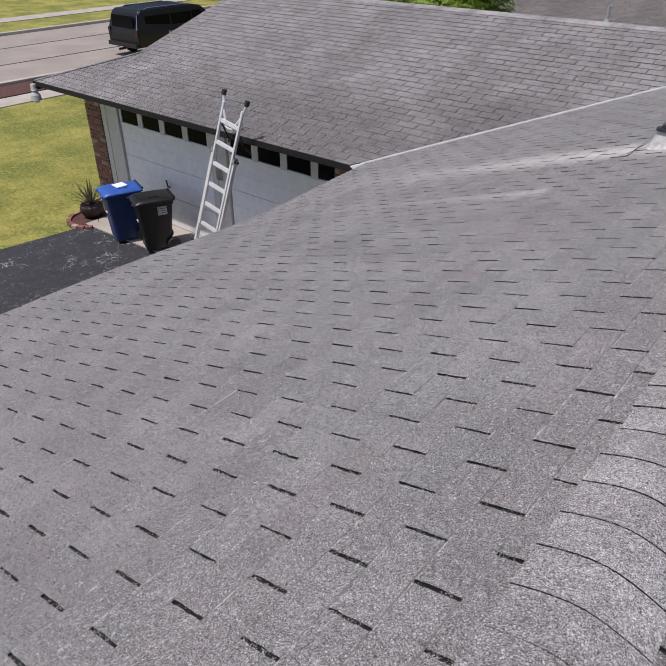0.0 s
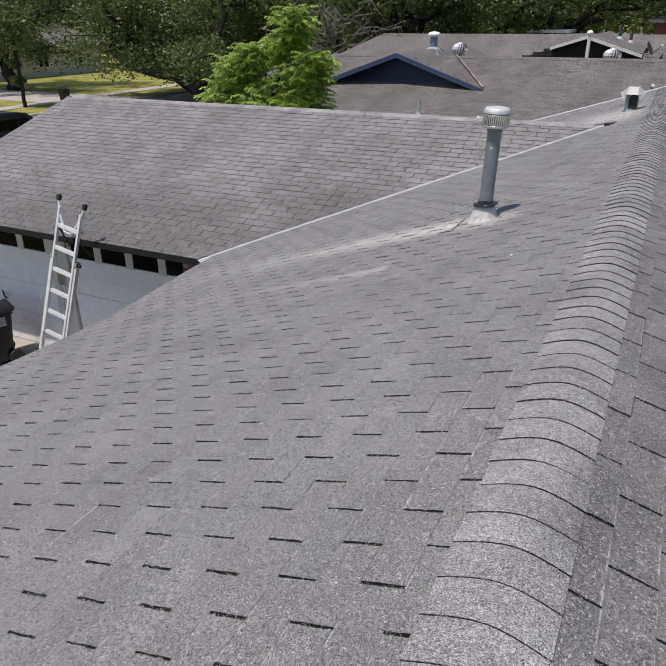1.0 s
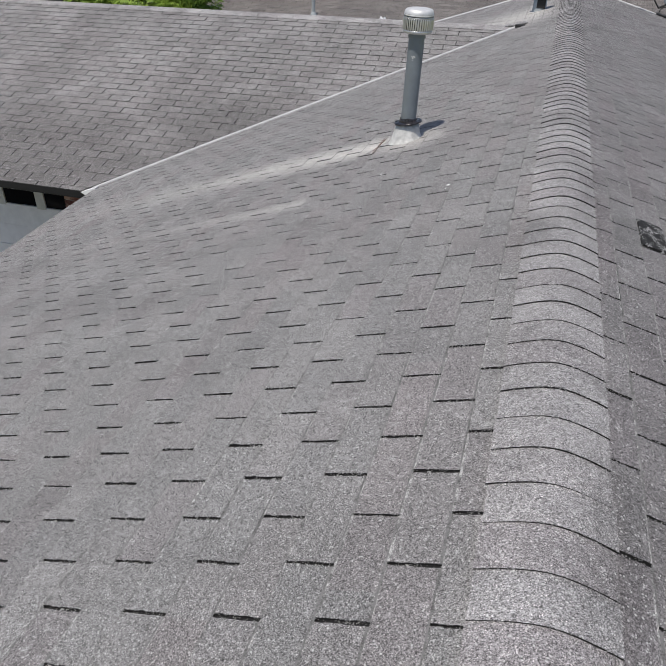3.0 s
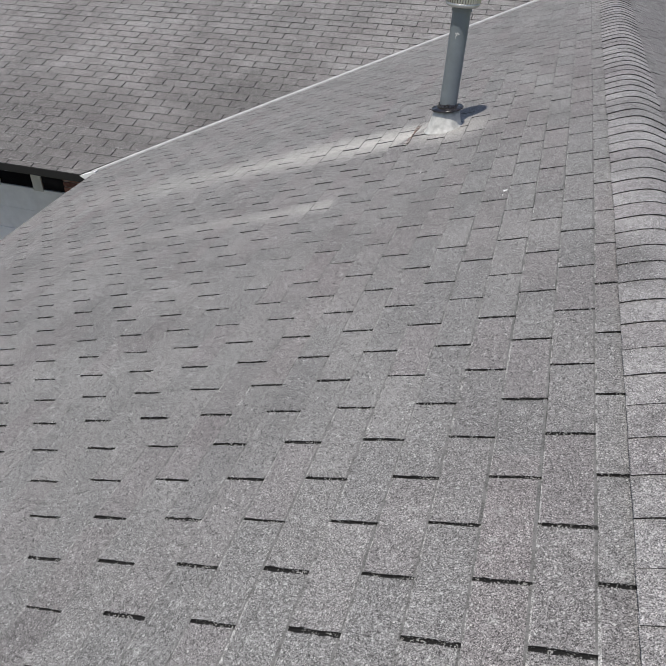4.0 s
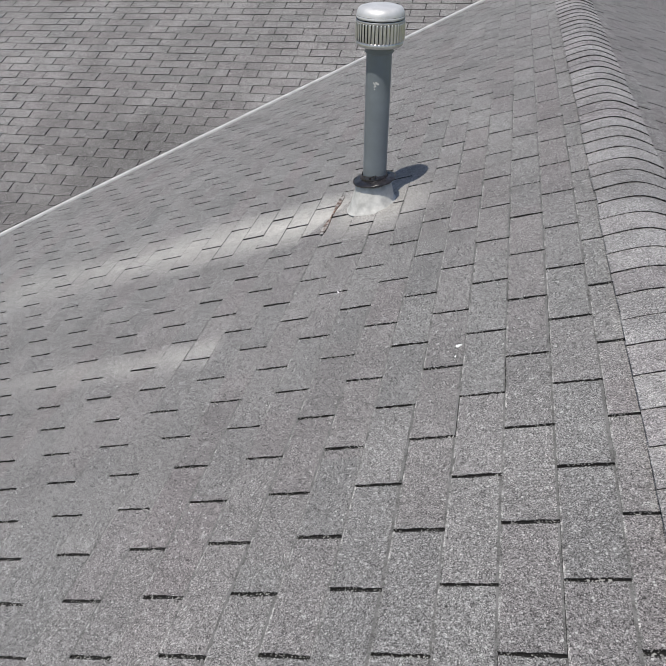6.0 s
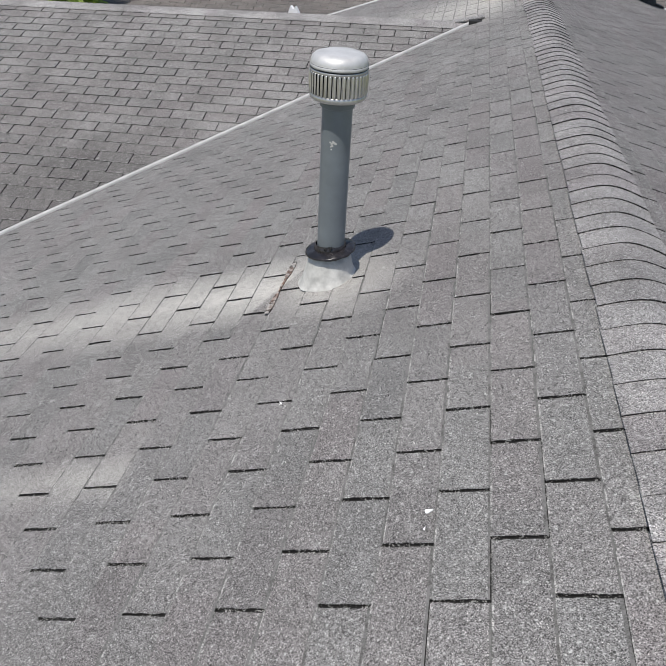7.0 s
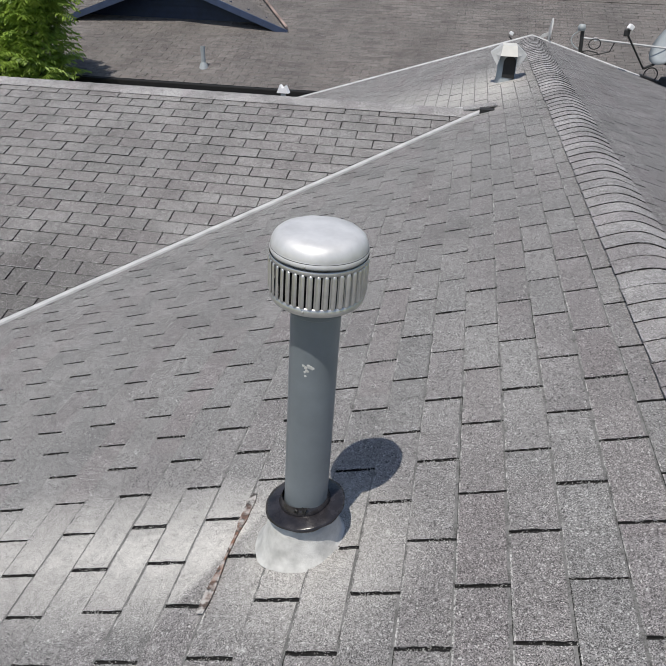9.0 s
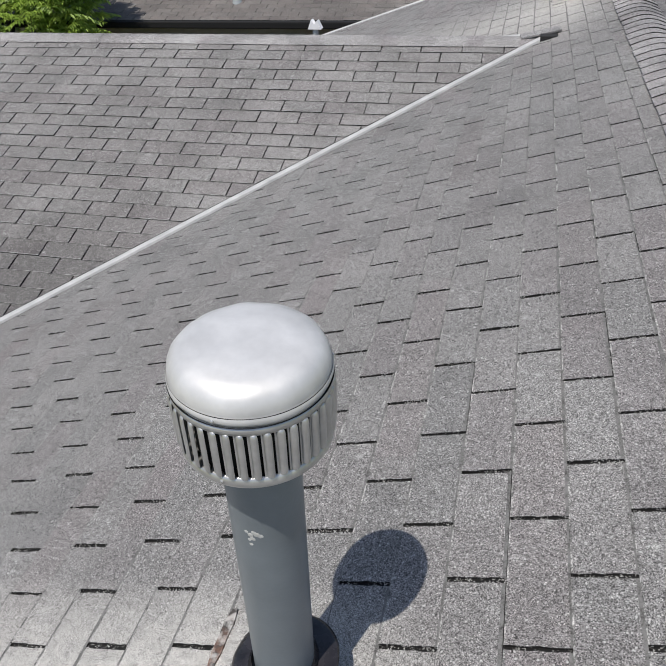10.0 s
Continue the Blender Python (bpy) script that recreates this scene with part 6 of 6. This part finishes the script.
def lawn_blades():
    """Tufts of grass on the lawn between house and street."""
    rnd = random.Random(55)
    vs, fs = [], []
    for _ in range(60000):
        x, y = -11.6 - 9.2 * rnd.random() ** 1.3, rnd.uniform(6.0, 22.0)
        if x > -12.1 and y > 10.0:
            continue
        if (x + 11.25) ** 2 + (y - 11.02) ** 2 < 0.5:
            continue
        a, h, w = rnd.uniform(0, math.tau), rnd.uniform(0.012, 0.03), rnd.uniform(0.006, 0.014)
        dx, dy = math.cos(a) * w, math.sin(a) * w
        i = len(vs)
        vs += [(x - dx, y - dy, 0.004), (x + dx, y + dy, 0.004), (x + dy * 2.2, y - dx * 2.2, h * 0.5 + 0.006)]
        fs.append((i, i + 1, i + 2))
    ob = part("grass", data_mesh("grass", vs, fs, None, [M_TURF]), M_TURF, label="short green and straw-yellow grass tufts")
    tagged(ob, category="grass", kind="stuff")


M_TURF = leaf_material("turf_blades", (0.17, 0.21, 0.03), (0.46, 0.42, 0.12), 0.8)
lawn_blades()


def van():
    v = thing("parked_van", "black passenger van parked along the street kerb", "car", (-24.35, 21.4, 0.012))
    # x across, y forward; outline in (y, z)
    side = [(0.02, 0.42), (0.0, 0.95), (0.06, 1.25), (0.20, 1.82), (0.32, 1.92), (1.2, 1.97), (2.9, 1.95), (3.35, 1.86), (4.05, 1.25), (5.0, 1.08), (5.2, 0.85), (5.22, 0.42)]
    low = 0.84
    side = [(y, 0.42 + (z - 0.42) * low) for y, z in side]
    bm = bmesh.new()
    rows = []
    for x, k in ((-0.98, 0.0), (-0.93, 0.03), (0.93, 0.03), (0.98, 0.0)):
        row = []
        for y, z in side:
            inset = 0.16 * max(0.0, (z - 0.95) / 0.75)
            sx = x - math.copysign(inset, x)
            row.append(bm.verts.new((sx, y, z + k * (1 if z > 1.6 else 0))))
        rows.append(row)
    n = len(side)
    for r0, r1 in zip(rows, rows[1:]):
        for i in range(n):
            bm.faces.new((r0[i], r0[(i + 1) % n], r1[(i + 1) % n], r1[i]))
    bm.faces.new(rows[0][::-1])
    bm.faces.new(rows[-1])
    bmesh.ops.recalc_face_normals(bm, faces=bm.faces)
    bmesh.ops.bevel(bm, geom=list(bm.edges), offset=0.02, segments=2, affect="EDGES")
    part("body", bm, M_CARBLACK, v, smooth=False)
    part("rear_window", prism([(-0.70, 1.08), (0.70, 1.08), (0.66, 1.52), (-0.66, 1.52)], -0.012, 0.01), M_GLASS, v).matrix_basis = Matrix.Translation((0, 0.045, 0)) @ Matrix.Shear("XZ", 4, (0.0, 0.0))
    for sx in (-1, 1):
        for y0, y1 in ((0.45, 1.65), (1.75, 2.75), (2.85, 3.55)):
            part("side_window", prism([(y0, 1.10), (y1, 1.10), (min(y1, 3.25), 1.50), (y0 + 0.05, 1.50)], sx * 0.90 - 0.035, sx * 0.90 + 0.012, "x"), M_GLASS, v)
        part("tail_light", box(sx * 0.88 - 0.07, sx * 0.88 + 0.07, -0.015, 0.06, 0.75, 1.05, 0.015), M_TAIL, v, "dark red tail light")
        part("roof_rail", tube([(sx * 0.70, 0.6, 1.70), (sx * 0.70, 0.75, 1.76), (sx * 0.70, 2.6, 1.76), (sx * 0.70, 2.8, 1.69)], 0.02), M_CHROME, v, "metal roof rail")
        for y in (0.95, 4.25):
            w = part("wheel", lathe([(0.0, -0.11), (0.22, -0.11), (0.33, -0.11), (0.36, -0.07), (0.36, 0.07), (0.33, 0.11), (0.22, 0.11), (0, 0.11)], 28, m=pose(sx * 0.86, y, 0.36, 0, 90, 0)), M_RUBBER, v)
            part("rim", lathe([(0.0, -0.125), (0.20, -0.118), (0.215, -0.10), (0.215, 0.10), (0.20, 0.118), (0, 0.125)], 20, m=pose(sx * 0.86, y, 0.36, 0, 90, 0)), M_CHROME, w)
    part("bumper", box(-0.92, 0.92, -0.12, 0.05, 0.40, 0.56, 0.03), M_BLACK, v, "dark rear bumper")
    part("hitch", box(-0.05, 0.05, -0.28, 0.0, 0.30, 0.38, 0.01), M_RUBBER, v)
    part("trim_strip", tube([(0.90, 0.03, 1.05), (0.80, 0.17, 1.56)], 0.02), M_CHROME, v, "bright corner strip")
    for k in range(5):
        part("print_bar", box(0.965, 0.985, 1.5 + k * 0.13, 1.56 + k * 0.13, 0.72, 0.9 - 0.02 * (k % 2)), M_PRINT, v, "pale print on the side")


van()
